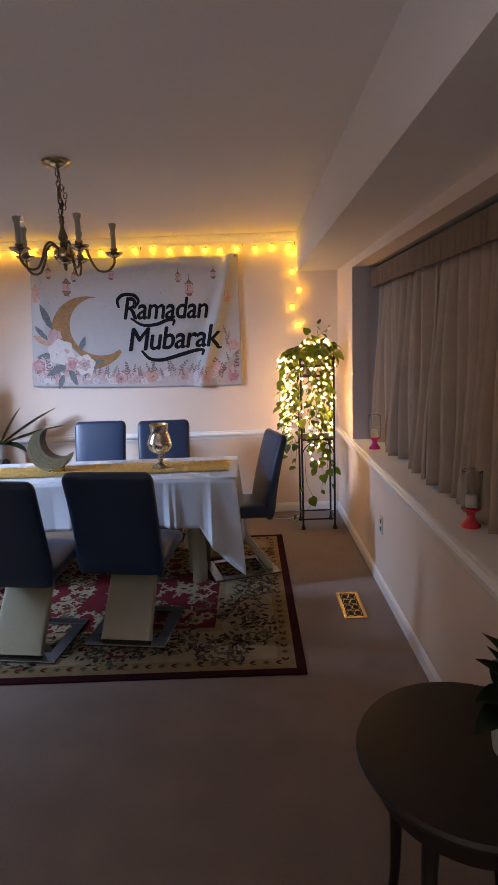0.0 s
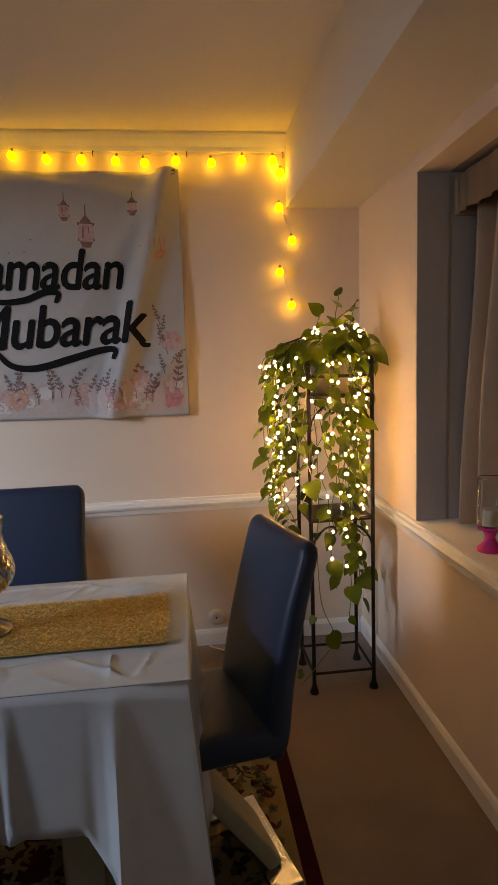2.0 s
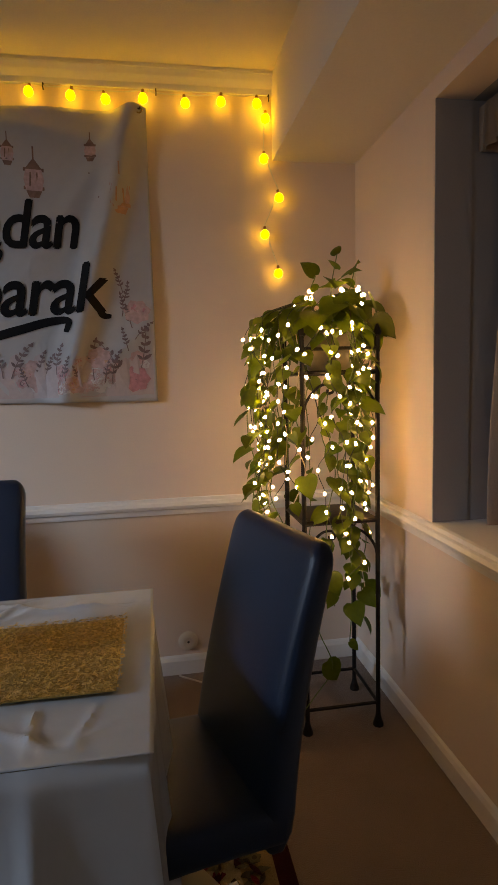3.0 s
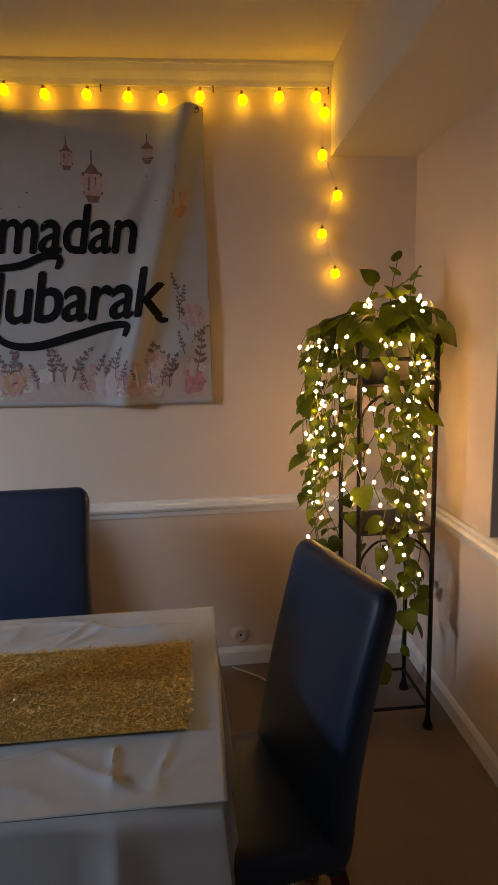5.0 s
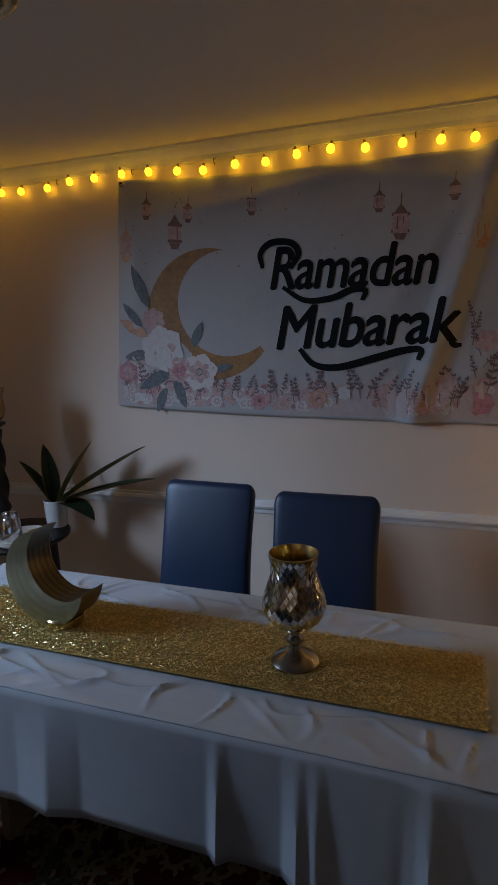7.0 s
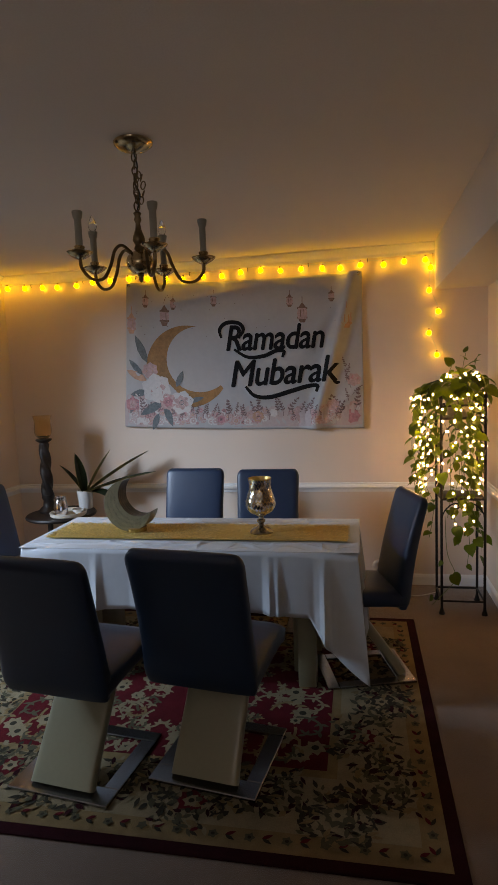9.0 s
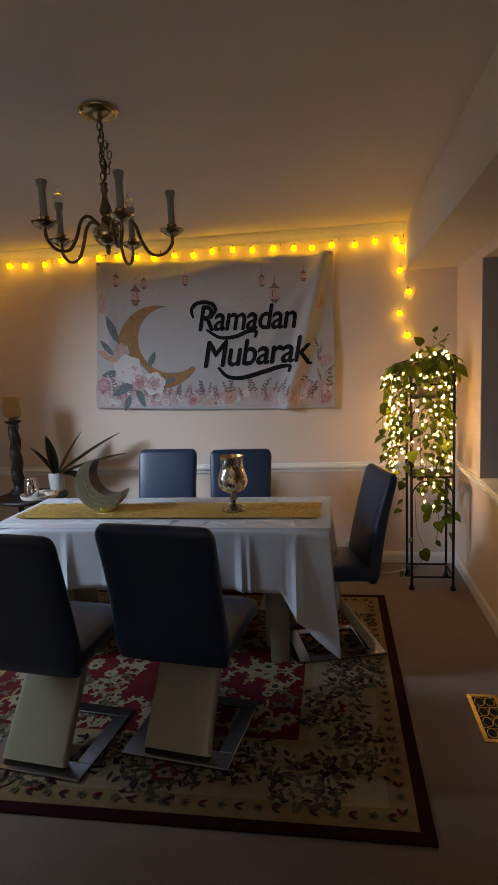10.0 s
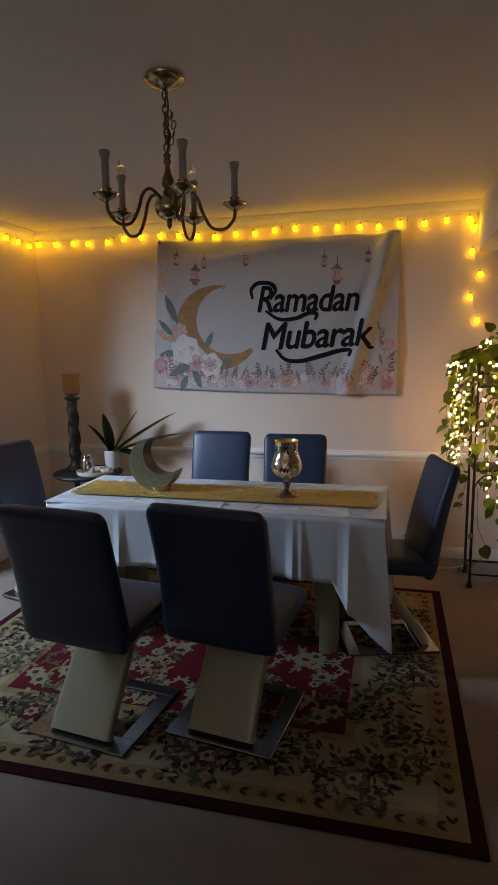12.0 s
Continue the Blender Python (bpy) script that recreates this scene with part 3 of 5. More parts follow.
flat((RX0 + 0.048, RY0 + 0.048), (RX1 - 0.048, RY1 - 0.048), 0.0092, RUGGOLD, "guard_border")
flat((RX0 + 0.135, RY0 + 0.135), (RX1 - 0.135, RY1 - 0.135), 0.0102, RUGCREAM, "main_border", "cream floral border")
flat((RX0 + 0.42, RY0 + 0.42), (RX1 - 0.42, RY1 - 0.42), 0.0112, RUGGOLD, "inner_guard")
flat((RX0 + 0.46, RY0 + 0.46), (RX1 - 0.46, RY1 - 0.46), 0.0122, RUGRED, "field", "crimson field with cream scrolls")


class Motifs:
    """Collects flat woven motifs, one bmesh a colour."""

    def __init__(self, z):
        self.z, self.bms, self.n = z, {}, 0

    def poly(self, colour, pts):
        bm = self.bms.setdefault(colour.name, (bmesh.new(), colour))[0]
        self.n += 1
        z = self.z + 0.00004 * (self.n % 40)
        bm.faces.new([bm.verts.new((x, y, z)) for x, y in pts])

    def leaf(self, colour, x, y, a, ln, w):
        c, s = math.cos(a), math.sin(a)
        pts = [(0, 0), (0.25, 0.42), (0.55, 0.5), (1, 0), (0.55, -0.5), (0.25, -0.42)]
        self.poly(colour, [(x + ln * p * c - w * q * s, y + ln * p * s + w * q * c) for p, q in pts])

    def disc(self, colour, x, y, r, n=8):
        self.poly(colour, [(x + r * math.cos(2 * math.pi * k / n), y + r * math.sin(2 * math.pi * k / n)) for k in range(n)])

    def rosette(self, x, y, r, petal, core, n=7, rot=0.0):
        for k in range(n):
            self.leaf(petal, x, y, rot + 2 * math.pi * k / n, r, r * 0.75)
        self.disc(core, x, y, r * 0.33)

    def scroll(self, colour, x, y, a, size, turn, w=0.008):
        pts, ang = [], a
        for k in range(15):
            pts.append((x, y, ang))
            x, y = x + math.cos(ang) * size / 9, y + math.sin(ang) * size / 9
            ang += turn * (0.12 + 0.035 * k)
        for (x0, y0, a0), (x1, y1, a1) in zip(pts, pts[1:]):
            n0, n1 = (-math.sin(a0) * w, math.cos(a0) * w), (-math.sin(a1) * w, math.cos(a1) * w)
            self.poly(colour, [(x0 - n0[0], y0 - n0[1]), (x1 - n1[0], y1 - n1[1]), (x1 + n1[0], y1 + n1[1]), (x0 + n0[0], y0 + n0[1])])
        for k in (3, 6, 9, 12):
            px, py, pa = pts[k]
            self.leaf(colour, px, py, pa + turn * -0.9, size * 0.24, size * 0.10)
            self.leaf(colour, px, py, pa + turn * 1.2, size * 0.17, size * 0.08)

    def done(self, parent):
        for bm, colour in self.bms.values():
            tagged(part("woven_motif", bm, colour, parent, smooth=False), kind="stuff")


mo = Motifs(0.0137)
rng = random.Random(11)
# guard stripe: small alternating blossoms
gx0, gx1, gy0, gy1 = RX0 + 0.095, RX1 - 0.095, RY0 + 0.095, RY1 - 0.095
for a, b in (((gx0, gy0), (gx1, gy0)), ((gx1, gy0), (gx1, gy1)), ((gx1, gy1), (gx0, gy1)), ((gx0, gy1), (gx0, gy0))):
    ln = math.hypot(b[0] - a[0], b[1] - a[1])
    n = int(ln / 0.062)
    for k in range(n):
        f = (k + 0.5) / n
        x, y, ang = a[0] + (b[0] - a[0]) * f, a[1] + (b[1] - a[1]) * f, math.atan2(b[1] - a[1], b[0] - a[0])
        if k % 2:
            mo.rosette(x, y, 0.021, RUGSAGE, RUGDARK, 5, ang)
        else:
            mo.leaf(RUGRED, x - 0.02 * math.cos(ang), y - 0.02 * math.sin(ang), ang + 0.5, 0.04, 0.016)
            mo.leaf(RUGDARK, x - 0.02 * math.cos(ang), y - 0.02 * math.sin(ang), ang - 0.5, 0.04, 0.014)
# main border: palmettes, scrolling vines, leaves
bx0, bx1, by0, by1 = RX0 + 0.278, RX1 - 0.278, RY0 + 0.278, RY1 - 0.278
for a, b in (((bx0, by0), (bx1, by0)), ((bx1, by0), (bx1, by1)), ((bx1, by1), (bx0, by1)), ((bx0, by1), (bx0, by0))):
    ln = math.hypot(b[0] - a[0], b[1] - a[1])
    n = max(4, int(ln / 0.24))
    ang = math.atan2(b[1] - a[1], b[0] - a[0])
    nx, ny = -math.sin(ang), math.cos(ang)
    for k in range(n):
        f = (k + 0.5) / n
        off = 0.045 * (1 if k % 2 else -1)
        x, y = a[0] + (b[0] - a[0]) * f + nx * off, a[1] + (b[1] - a[1]) * f + ny * off
        mo.rosette(x, y, 0.062, (RUGSAGE, RUGRED, RUGDARK)[k % 3], RUGGOLD, 8, ang + k)
        mo.rosette(x, y, 0.036, RUGCREAM, RUGDARK, 6, ang)
        for s in (-1, 1):
            mo.scroll((RUGDARK, RUGSAGE)[k % 2], x + 0.05 * s * math.cos(ang), y + 0.05 * s * math.sin(ang), ang + (0 if s > 0 else math.pi) + 0.4 * s, 0.10, s * (1 if k % 2 else -1), 0.0045)
            for _ in range(70):
                px, py = x + rng.uniform(-0.13, 0.13), y + rng.uniform(-0.13, 0.13)
                mo.leaf(rng.choice((RUGDARK, RUGSAGE, RUGGOLD, RUGSAGE, RUGDARK, RUGEDGE, RUGCREAM)), px, py, rng.uniform(0, 6.28), rng.uniform(0.03, 0.06), rng.uniform(0.012, 0.026))
# field: cream acanthus scrolls, mirrored both ways
cx, cy = (RX0 + RX1) / 2, (RY0 + RY1) / 2
hx, hy = (RX1 - RX0) / 2 - 0.50, (RY1 - RY0) / 2 - 0.50
for q in range(34):
    px, py, pa = rng.uniform(0.03, hx - 0.08), rng.uniform(0.02, hy - 0.06), rng.uniform(0, 6.28)
    sz, tn, col = rng.uniform(0.11, 0.19), rng.choice((-1, 1)), rng.choice((RUGCREAM, RUGCREAM, RUGCREAM, RUGSAGE, RUGGOLD))
    for sx in (-1, 1):
        for sy in (-1, 1):
            a = math.atan2(sy * math.sin(pa), sx * math.cos(pa))
            mo.scroll(col, cx + sx * px, cy + sy * py, a, sz, tn * sx * sy, 0.007)
for q in range(14):
    px, py, r = rng.uniform(0, hx), rng.uniform(0, hy), rng.uniform(0.03, 0.055)
    for sx in (-1, 1):
        for sy in (-1, 1):
            mo.rosette(cx + sx * px, cy + sy * py, r, RUGCREAM, RUGDARK, 7, q)
mo.done(rug)

# floor register
vent = thing("floor_vent", "polished brass floor register with scrollwork", "vent", (-0.232, -1.89, 0.0))
bm = bmesh.new()
for lo, hi in (((-0.066, -0.165), (-0.046, 0.165)), ((0.046, -0.165), (0.066, 0.165)), ((-0.046, -0.165), (0.046, -0.145)), ((-0.046, 0.145), (0.046, 0.165))):
    box((*lo, 0.0), (*hi, 0.007), 0.002, 1, bm)
part("vent_frame", bm, VENTBRASS, vent, smooth=False)
part("duct", box((-0.046, -0.145, 0.0005), (0.046, 0.145, 0.0015)), DARKHOLE, vent, smooth=False)
for k in range(4):
    y = -0.108 + 0.072 * k
    for s in (-1, 1):
        pts = [(s * 0.021 + 0.019 * math.cos(a), y + 0.030 * math.sin(a), 0.004) for a in [2 * math.pi * j / 14 for j in range(14)]]
        part("scrollwork", tube(pts, 0.0026, 5, True), VENTBRASS, vent)
    part("scrollwork", tube([(-0.046, y + 0.036, 0.004), (0, y + 0.028, 0.004), (0.046, y + 0.036, 0.004)], 0.0026, 5), VENTBRASS, vent)

# wall plates and cord
pl = thing("wall_jack", "round ivory cable cover plate on the wall", "wall plate", (-0.755, 0, 0.14))
part("plate", lathe([(0, 0.013), (0.016, 0.013), (0.020, 0.016), (0.031, 0.014), (0.040, 0.006), (0.042, 0)], 28), PLATE, pl).rotation_euler = (radians(90), 0, 0)
part("hole", lathe([(0, 0.0142), (0.005, 0.0138), (0.005, 0.008)], 12), DARKHOLE, pl).rotation_euler = (radians(90), 0, 0)
ol = thing("power_outlet", "ivory duplex outlet on the window wall", "outlet", (-0.0005, -1.65, 0.405))
part("plate", box((-0.006, -0.036, -0.058), (0, 0.036, 0.058), 0.003), PLATE, ol)
for dz in (-0.024, 0.024):
    part("socket", box((-0.0085, -0.016, dz - 0.014), (-0.005, 0.016, dz + 0.014), 0.003), mat("brown_socket", (0.10, 0.07, 0.05), 0.5), ol, "brown socket face")
tagged(part("cable", tube(curve_pts([(-0.80, -0.06, 0.02), (-0.70, -0.12, 0.008), (-0.62, -0.2, 0.006), (-0.50, -0.24, 0.006), (-0.36, -0.16, 0.006)], 20), 0.004, 6), WHITECORD), "thin white cable lying on the carpet", "cable")

# ---- window recess: curtains, valance, votive holders ----
def curtain(y0, y1, phase, label):
    def fn(u, v):
        y = y0 + (y1 - y0) * u
        w = 0.5 + 0.5 * v
        a = u * (y0 - y1) * 58 + phase + 1.3 * math.sin(u * 9 + phase) + 0.7 * math.sin(u * 23)
        deep = 0.062 + 0.022 * math.sin(u * 15 + phase * 3)
        x = 0.215 + w * (deep * (math.sin(a) + 0.30 * math.sin(2 * a + 0.8) + 0.10 * math.sin(3 * a)) + 0.012 * math.sin(u * (y0 - y1) * 17 + phase))
        return (x + 0.012 * math.sin(v * 5 + u * 13), y + 0.008 * math.sin(v * 3 + u * 31), 1.96 - (1.96 - SILL - 0.012) * v)
    ob = part("curtain", sheet(fn, 420, 14), CURTAIN)
    ob.modifiers.new("thickness", "SOLIDIFY").thickness = 0.002
    return tagged(ob, label, "curtain", "curtains in the window recess")


curtain(-0.73, -2.02, 0.3, "closed beige pleated curtain hanging to the ledge")
curtain(-1.98, -3.30, 1.7, "closed beige pleated curtain hanging to the ledge")
curtain(-3.26, -4.82, 0.9, "closed beige pleated curtain hanging to the ledge")
val = thing("valance", "tan fabric-covered box valance over the curtains", "valance", (0, 0, 0))
part("front_panel", sheet(lambda u, v: (0.136 + (0.007 * math.sin(u * 330 + 2 * math.sin(u * 41)) + 0.004 * math.sin(u * 173)) * (1.15 - 0.6 * v), -0.69 - 4.15 * u, 1.895 + 0.126 * v), 520, 3, 0.02), VALANCE, val)
part("end_panel", box((0.14, -0.705, 1.895), (0.45, -0.688, 2.012), 0.004), VALANCE, val)
part("top_panel", box((0.14, -4.84, 2.013), (0.45, -0.69, 2.024), 0.002), VALANCE, val)


def votive(x, y, colour, label):
    t = thing("votive_holder", label, "candle holder", (x, y, SILL), group="candle holders on the ledge")
    t.scale = (1.1, 1.1, 1.28)
    part("foot", lathe([(0, 0), (0.036, 0), (0.037, 0.004), (0.020, 0.022), (0.014, 0.036), (0.020, 0.050), (0.036, 0.058), (0.036, 0.064), (0, 0.066)], 24), colour, t)
    part("glass_cylinder", lathe([(0.036, 0.065), (0.038, 0.068), (0.038, 0.185), (0.036, 0.187), (0.0355, 0.185), (0.0355, 0.068), (0, 0.067)], 28), CLEAR, t)
    part("candle", lathe([(0, 0.068), (0.022, 0.068), (0.022, 0.105), (0.020, 0.108), (0, 0.106)], 20), mat("wax", (0.7, 0.62, 0.5), 0.5), t)
    return t


votive(0.085, -1.068, PINK, "clear glass candle cylinder on a magenta foot")
votive(0.11, -2.76, RED, "clear glass candle cylinder on a red foot")

# ---- round side table with a potted plant, by the window wall ----
st = thing("side_table", "round dark-stained wooden side table", "table", (-0.292, -3.84, 0))
st.scale = (0.86, 0.86, 1.0)
part("tabletop", lathe([(0, 0.57), (0.30, 0.57), (0.313, 0.575), (0.319, 0.588), (0.313, 0.598), (0.29, 0.60), (0, 0.60)], 56), DARKWOOD, st)
part("apron", lathe([(0.265, 0.569), (0.265, 0.50), (0.250, 0.50), (0.250, 0.569)], 48), DARKWOOD, st)
for k in range(4):
    a = radians(45 + 90 * k)
    pts = [(0.235 * math.cos(a) * f, 0.235 * math.sin(a) * f, z) for f, z in ((1.0, 0.53), (1.03, 0.40), (1.0, 0.22), (1.02, 0.09), (1.10, 0.0))]
    part("leg", tube(curve_pts(pts, 12), [0.024 - 0.011 * q / 12 for q in range(13)], 10), DARKWOOD, st)
pp = thing("potted_plant", "dark leafy plant in a small white pot", "plant", (-0.19, -3.86, 0.60))
part("pot", lathe([(0, 0), (0.052, 0), (0.056, 0.004), (0.068, 0.10), (0.070, 0.104), (0.066, 0.106), (0.062, 0.10), (0.05, 0.02), (0, 0.02)], 32), POT, pp)
part("soil", lathe([(0, 0.09), (0.0635, 0.088)], 24), SOIL, pp)


def blade(ln, w, bend, name="leaf"):
    """A long pointed leaf along +y with a keel, bending down."""
    bm = bmesh.new()
    rows = []
    for q in range(9):
        f = q / 8
        ww = w * (math.sin(math.pi * (0.12 + 0.88 * f)) ** 0.7) * (1 - 0.15 * f) if f < 1 else 0.0005
        y, z = ln * f * (1 - 0.25 * bend * f), ln * bend * (0.55 * f - 0.9 * f * f)
        rows.append([bm.verts.new((-ww, y, z + ww * 0.35)), bm.verts.new((0, y, z)), bm.verts.new((ww, y, z + ww * 0.35))])
    for a, b in zip(rows, rows[1:]):
        for k in (0, 1):
            bm.faces.new((a[k], a[k + 1], b[k + 1], b[k]))
    bmesh.ops.solidify(bm, geom=list(bm.faces), thickness=0.0015)
    return bm


rng = random.Random(21)
dark_leaf = mat("dark_glossy_leaf", (0.016, 0.035, 0.014), 0.3, vary=0.4, scale=20, rnd=0.6)
for k in range(16):
    ob = part("leaf", blade(rng.uniform(0.10, 0.17), rng.uniform(0.020, 0.032), rng.uniform(0.4, 1.0)), dark_leaf, pp)
    ob.matrix_basis = pose(0, 0, 0.088) @ Matrix.Scale(1.35, 4) @ pose(0, 0, 0, 0, 0, k * 137.5) @ pose(0, 0.01, 0, rng.uniform(15, 70), rng.uniform(-20, 20), 0)

pp.scale = (1.1, 1.1, 1.1)

# ---- chandelier ----
ch = thing("chandelier", "five-arm antique brass chandelier, unlit", "chandelier", (-1.655, -2.14, CZ))
ch.scale = (1.15, 1.15, 1.0)
part("canopy", lathe([(0, -0.002), (0.058, -0.002), (0.062, -0.006), (0.060, -0.014), (0.046, -0.026), (0.022, -0.036), (0.008, -0.041), (0, -0.042)], 36), BRASS, ch)


def link(z, turn, tilt=0.0, x=0.0, s=1.0):
    pts = [(0.0085 * s * math.cos(a), 0, 0.017 * s * math.sin(a)) for a in [2 * math.pi * j / 14 for j in range(14)]]
    ob = part("chain_link", tube(pts, 0.0024 * s, 6, True), DARKBRASS, ch)
    ob.matrix_basis = pose(x, 0, z, tilt, tilt * 0.6, turn)
    return ob


for k in range(8):
    link(-0.056 - 0.0245 * k, 90 * (k % 2) + 15 * k, 6 * math.sin(k * 1.9))
for k in range(9):
    a = 2 * math.pi * k / 9
    link(-0.165 + 0.046 * math.cos(a), 90 * (k % 2) + 20, 22 * math.sin(a), 0.012 + 0.013 * math.sin(a), 0.8)
part("cord", tube(curve_pts([(0, 0, -0.04), (0.008, 0.004, -0.09), (-0.004, 0.006, -0.14), (0.014, -0.004, -0.19), (0, 0, -0.245)], 20), 0.0025, 6), WIRE, ch)
part("stem", lathe([(0, -0.243), (0.006, -0.245), (0.013, -0.252), (0.009, -0.262), (0.012, -0.276), (0.0075, -0.288), (0.010, -0.310), (0.018, -0.335), (0.020, -0.350), (0.012, -0.366), (0.016, -0.374), (0.016, -0.382), (0.010, -0.388), (0, -0.389)], 24), DARKBRASS, ch)
part("ball", lathe([(0, -0.384)] + [(0.044 * math.sin(math.pi * q / 14), -0.428 + 0.044 * math.cos(math.pi * q / 14)) for q in range(1, 14)] + [(0, -0.472)], 32), BRASS, ch, "polished brass ball")
part("finial", lathe([(0, -0.470), (0.010, -0.473), (0.007, -0.480), (0.008, -0.488), (0.004, -0.498), (0, -0.502)], 16), DARKBRASS, ch)
for k in range(5):
    a = radians(15 + 72 * k)
    c, s = math.cos(a), math.sin(a)
    prof = curve_pts([(0.030, 0, -0.395), (0.062, 0, -0.374), (0.088, 0, -0.396), (0.105, 0, -0.450), (0.132, 0, -0.498), (0.172, 0, -0.502), (0.200, 0, -0.470), (0.204, 0, -0.438)], 30)
    arm = part("arm", tube([(p.x * c, p.x * s, p.z) for p in prof], 0.0055, 8), DARKBRASS, ch)
    at = (0.204 * c, 0.204 * s, 0)
    part("drip_pan", lathe([(0, -0.442), (0.010, -0.440), (0.026, -0.430), (0.037, -0.420), (0.039, -0.415), (0.034, -0.414), (0.020, -0.418), (0.013, -0.410), (0.016, -0.398), (0.013, -0.394), (0, -0.394)], 24, at), BRASS, arm)
    part("candle_sleeve", lathe([(0, -0.396), (0.0105, -0.396), (0.0105, -0.306), (0.013, -0.302), (0.0155, -0.286), (0.0155, -0.280), (0.011, -0.278), (0, -0.279)], 16, at), CANDLE, arm, "dusty grey candle sleeve")
    if k in (1, 2):
        part("bulb", lathe([(0, -0.28), (0.008, -0.278), (0.015, -0.262), (0.013, -0.245), (0.004, -0.222), (0, -0.218)], 16, at), CLEAR, arm, "clear flame bulb")

# ---- string lights on the wall ----
fest = thing("string_lights", "warm yellow globe string lights along the crown moulding", "string lights", (0, 0, 0))
rng = random.Random(3)
spots = []
n = 23
for k in range(n):
    f = k / (n - 1)
    x = -0.404 + (WX + 0.06 + 0.404) * f
    spots.append((x + rng.uniform(-0.012, 0.012), -0.036, 2.300 + 0.020 * f * 1.2 + rng.uniform(-0.008, 0.008) - 0.012 * math.sin(f * 9) ** 2))
west = [(WX + 0.036, -0.12 - 0.14 * k + rng.uniform(-0.01, 0.01), 2.295 + rng.uniform(-0.01, 0.01) + 0.004 * k) for k in range(6)]
drop = [(-0.378, -0.036, 2.247), (-0.387, -0.036, 2.097), (-0.329, -0.036, 1.951), (-0.390, -0.036, 1.809), (-0.338, -0.036, 1.658)]
bulb_bm = lathe([(0, 0.018), (0.008, 0.0165), (0.0135, 0.011), (0.0170, 0.002), (0.0165, -0.006), (0.0125, -0.013), (0.007, -0.0165), (0, -0.018)], 16)
bulb_me = part("bulb", bulb_bm, BULBGLOW, fest, "glowing amber globe bulb")
cap_me = part("socket", lathe([(0, 0.031), (0.0045, 0.031), (0.006, 0.027), (0.006, 0.018), (0, 0.017)], 10), SOCKET, bulb_me)
bulb_me.matrix_basis = pose(*spots[0])
for p in spots[1:] + west + drop:
    b = share("bulb", bulb_me.data, fest, pose(*p, rng.uniform(-14, 14), rng.uniform(-14, 14), 0))
    share("socket", cap_me.data, b)
run = [Vector(p) + Vector((0, 0.012, 0.036)) for p in list(reversed(drop)) + spots + west]
path = []
for a, b in zip(run, run[1:]):
    for q in range(4):
        f = q / 4
        path.append(a.lerp(b, f) + Vector((0, 0, -0.006 * math.sin(math.pi * f))))
path.append(run[-1])
part("wire", tube(path, 0.0022, 5), WHITECORD, fest, "thin clear wire")
for k in range(0, len(spots), 3):
    part("hook", tube([(spots[k][0] + 0.05, -0.001, 2.345), (spots[k][0] + 0.05, -0.026, 2.34), (spots[k][0] + 0.05, -0.028, 2.326), (spots[k][0] + 0.05, -0.018, 2.318)], 0.002, 5), IRON, fest)

# ---- iron plant stand ----
SX0, SX1, SY0, SY1 = -0.376, -0.117, -0.520, -0.275
stand = thing("plant_stand", "tall black wrought-iron plant stand in the corner", "plant stand", (0, 0, 0))
for x in (SX0, SX1):
    for y in (SY0, SY1):
        part("leg", tube([(x, y, 0.0), (x, y, 0.4), (x, y, 0.8), (x, y, 1.375)], 0.0085, 8), IRON, stand)
        part("foot", lathe([(0, 0), (0.019, 0), (0.019, 0.008), (0.011, 0.030), (0.0085, 0.045), (0, 0.046)], 12, (x, y, 0)), IRON, stand)
        part("finial", lathe([(0, 1.370), (0.011, 1.372), (0.014, 1.382), (0.010, 1.394), (0.004, 1.408), (0, 1.410)], 12, (x, y, 0)), IRON, stand)
for z in (0.085, 0.745, 1.25, 1.33):
    for a, b in (((SX0, SY0), (SX1, SY0)), ((SX1, SY0), (SX1, SY1)), ((SX1, SY1), (SX0, SY1)), ((SX0, SY1), (SX0, SY0))):
        part("rail", tube([(*a, z), (*b, z)], 0.0065, 6), IRON, stand)
part("shelf", box((SX0, SY0, 0.748), (SX1, SY1, 0.754), 0.002), IRON, stand)
part("shelf", box((SX0, SY0, 1.253), (SX1, SY1, 1.259), 0.002), IRON, stand)
for x, sgn in ((SX0, 1), (SX1, -1)):
    for zt in (0.73, 1.225):
        pts = curve_pts([(x, SY0, zt - 0.13), (x + sgn * 0.012, SY0, zt - 0.07), (x + sgn * 0.055, SY0, zt - 0.02), (x + sgn * 0.095, SY0, zt - 0.012), (x + sgn * 0.105, SY0, zt - 0.035), (x + sgn * 0.088, SY0, zt - 0.042), (x + sgn * 0.086, SY0, zt - 0.028)], 24)
        part("scroll", tube(pts, 0.0048, 6), IRON, stand)

# ---- trailing pothos ----
pot = thing("trailing_plant", "trailing pothos with long leafy vines in a pot on the stand", "plant", (-0.2465, -0.400, 1.2595))
part("pot", lathe([(0, 0), (0.070, 0), (0.076, 0.006), (0.098, 0.15), (0.104, 0.155), (0.104, 0.178), (0.098, 0.180), (0.092, 0.15), (0.07, 0.02), (0, 0.02)], 36), mat("grey_glazed_pot", (0.20, 0.17, 0.14), 0.3, vary=0.2, scale=12), pot, "dark glazed pot")
part("soil", lathe([(0, 0.160), (0.094, 0.158)], 24), SOIL, pot)


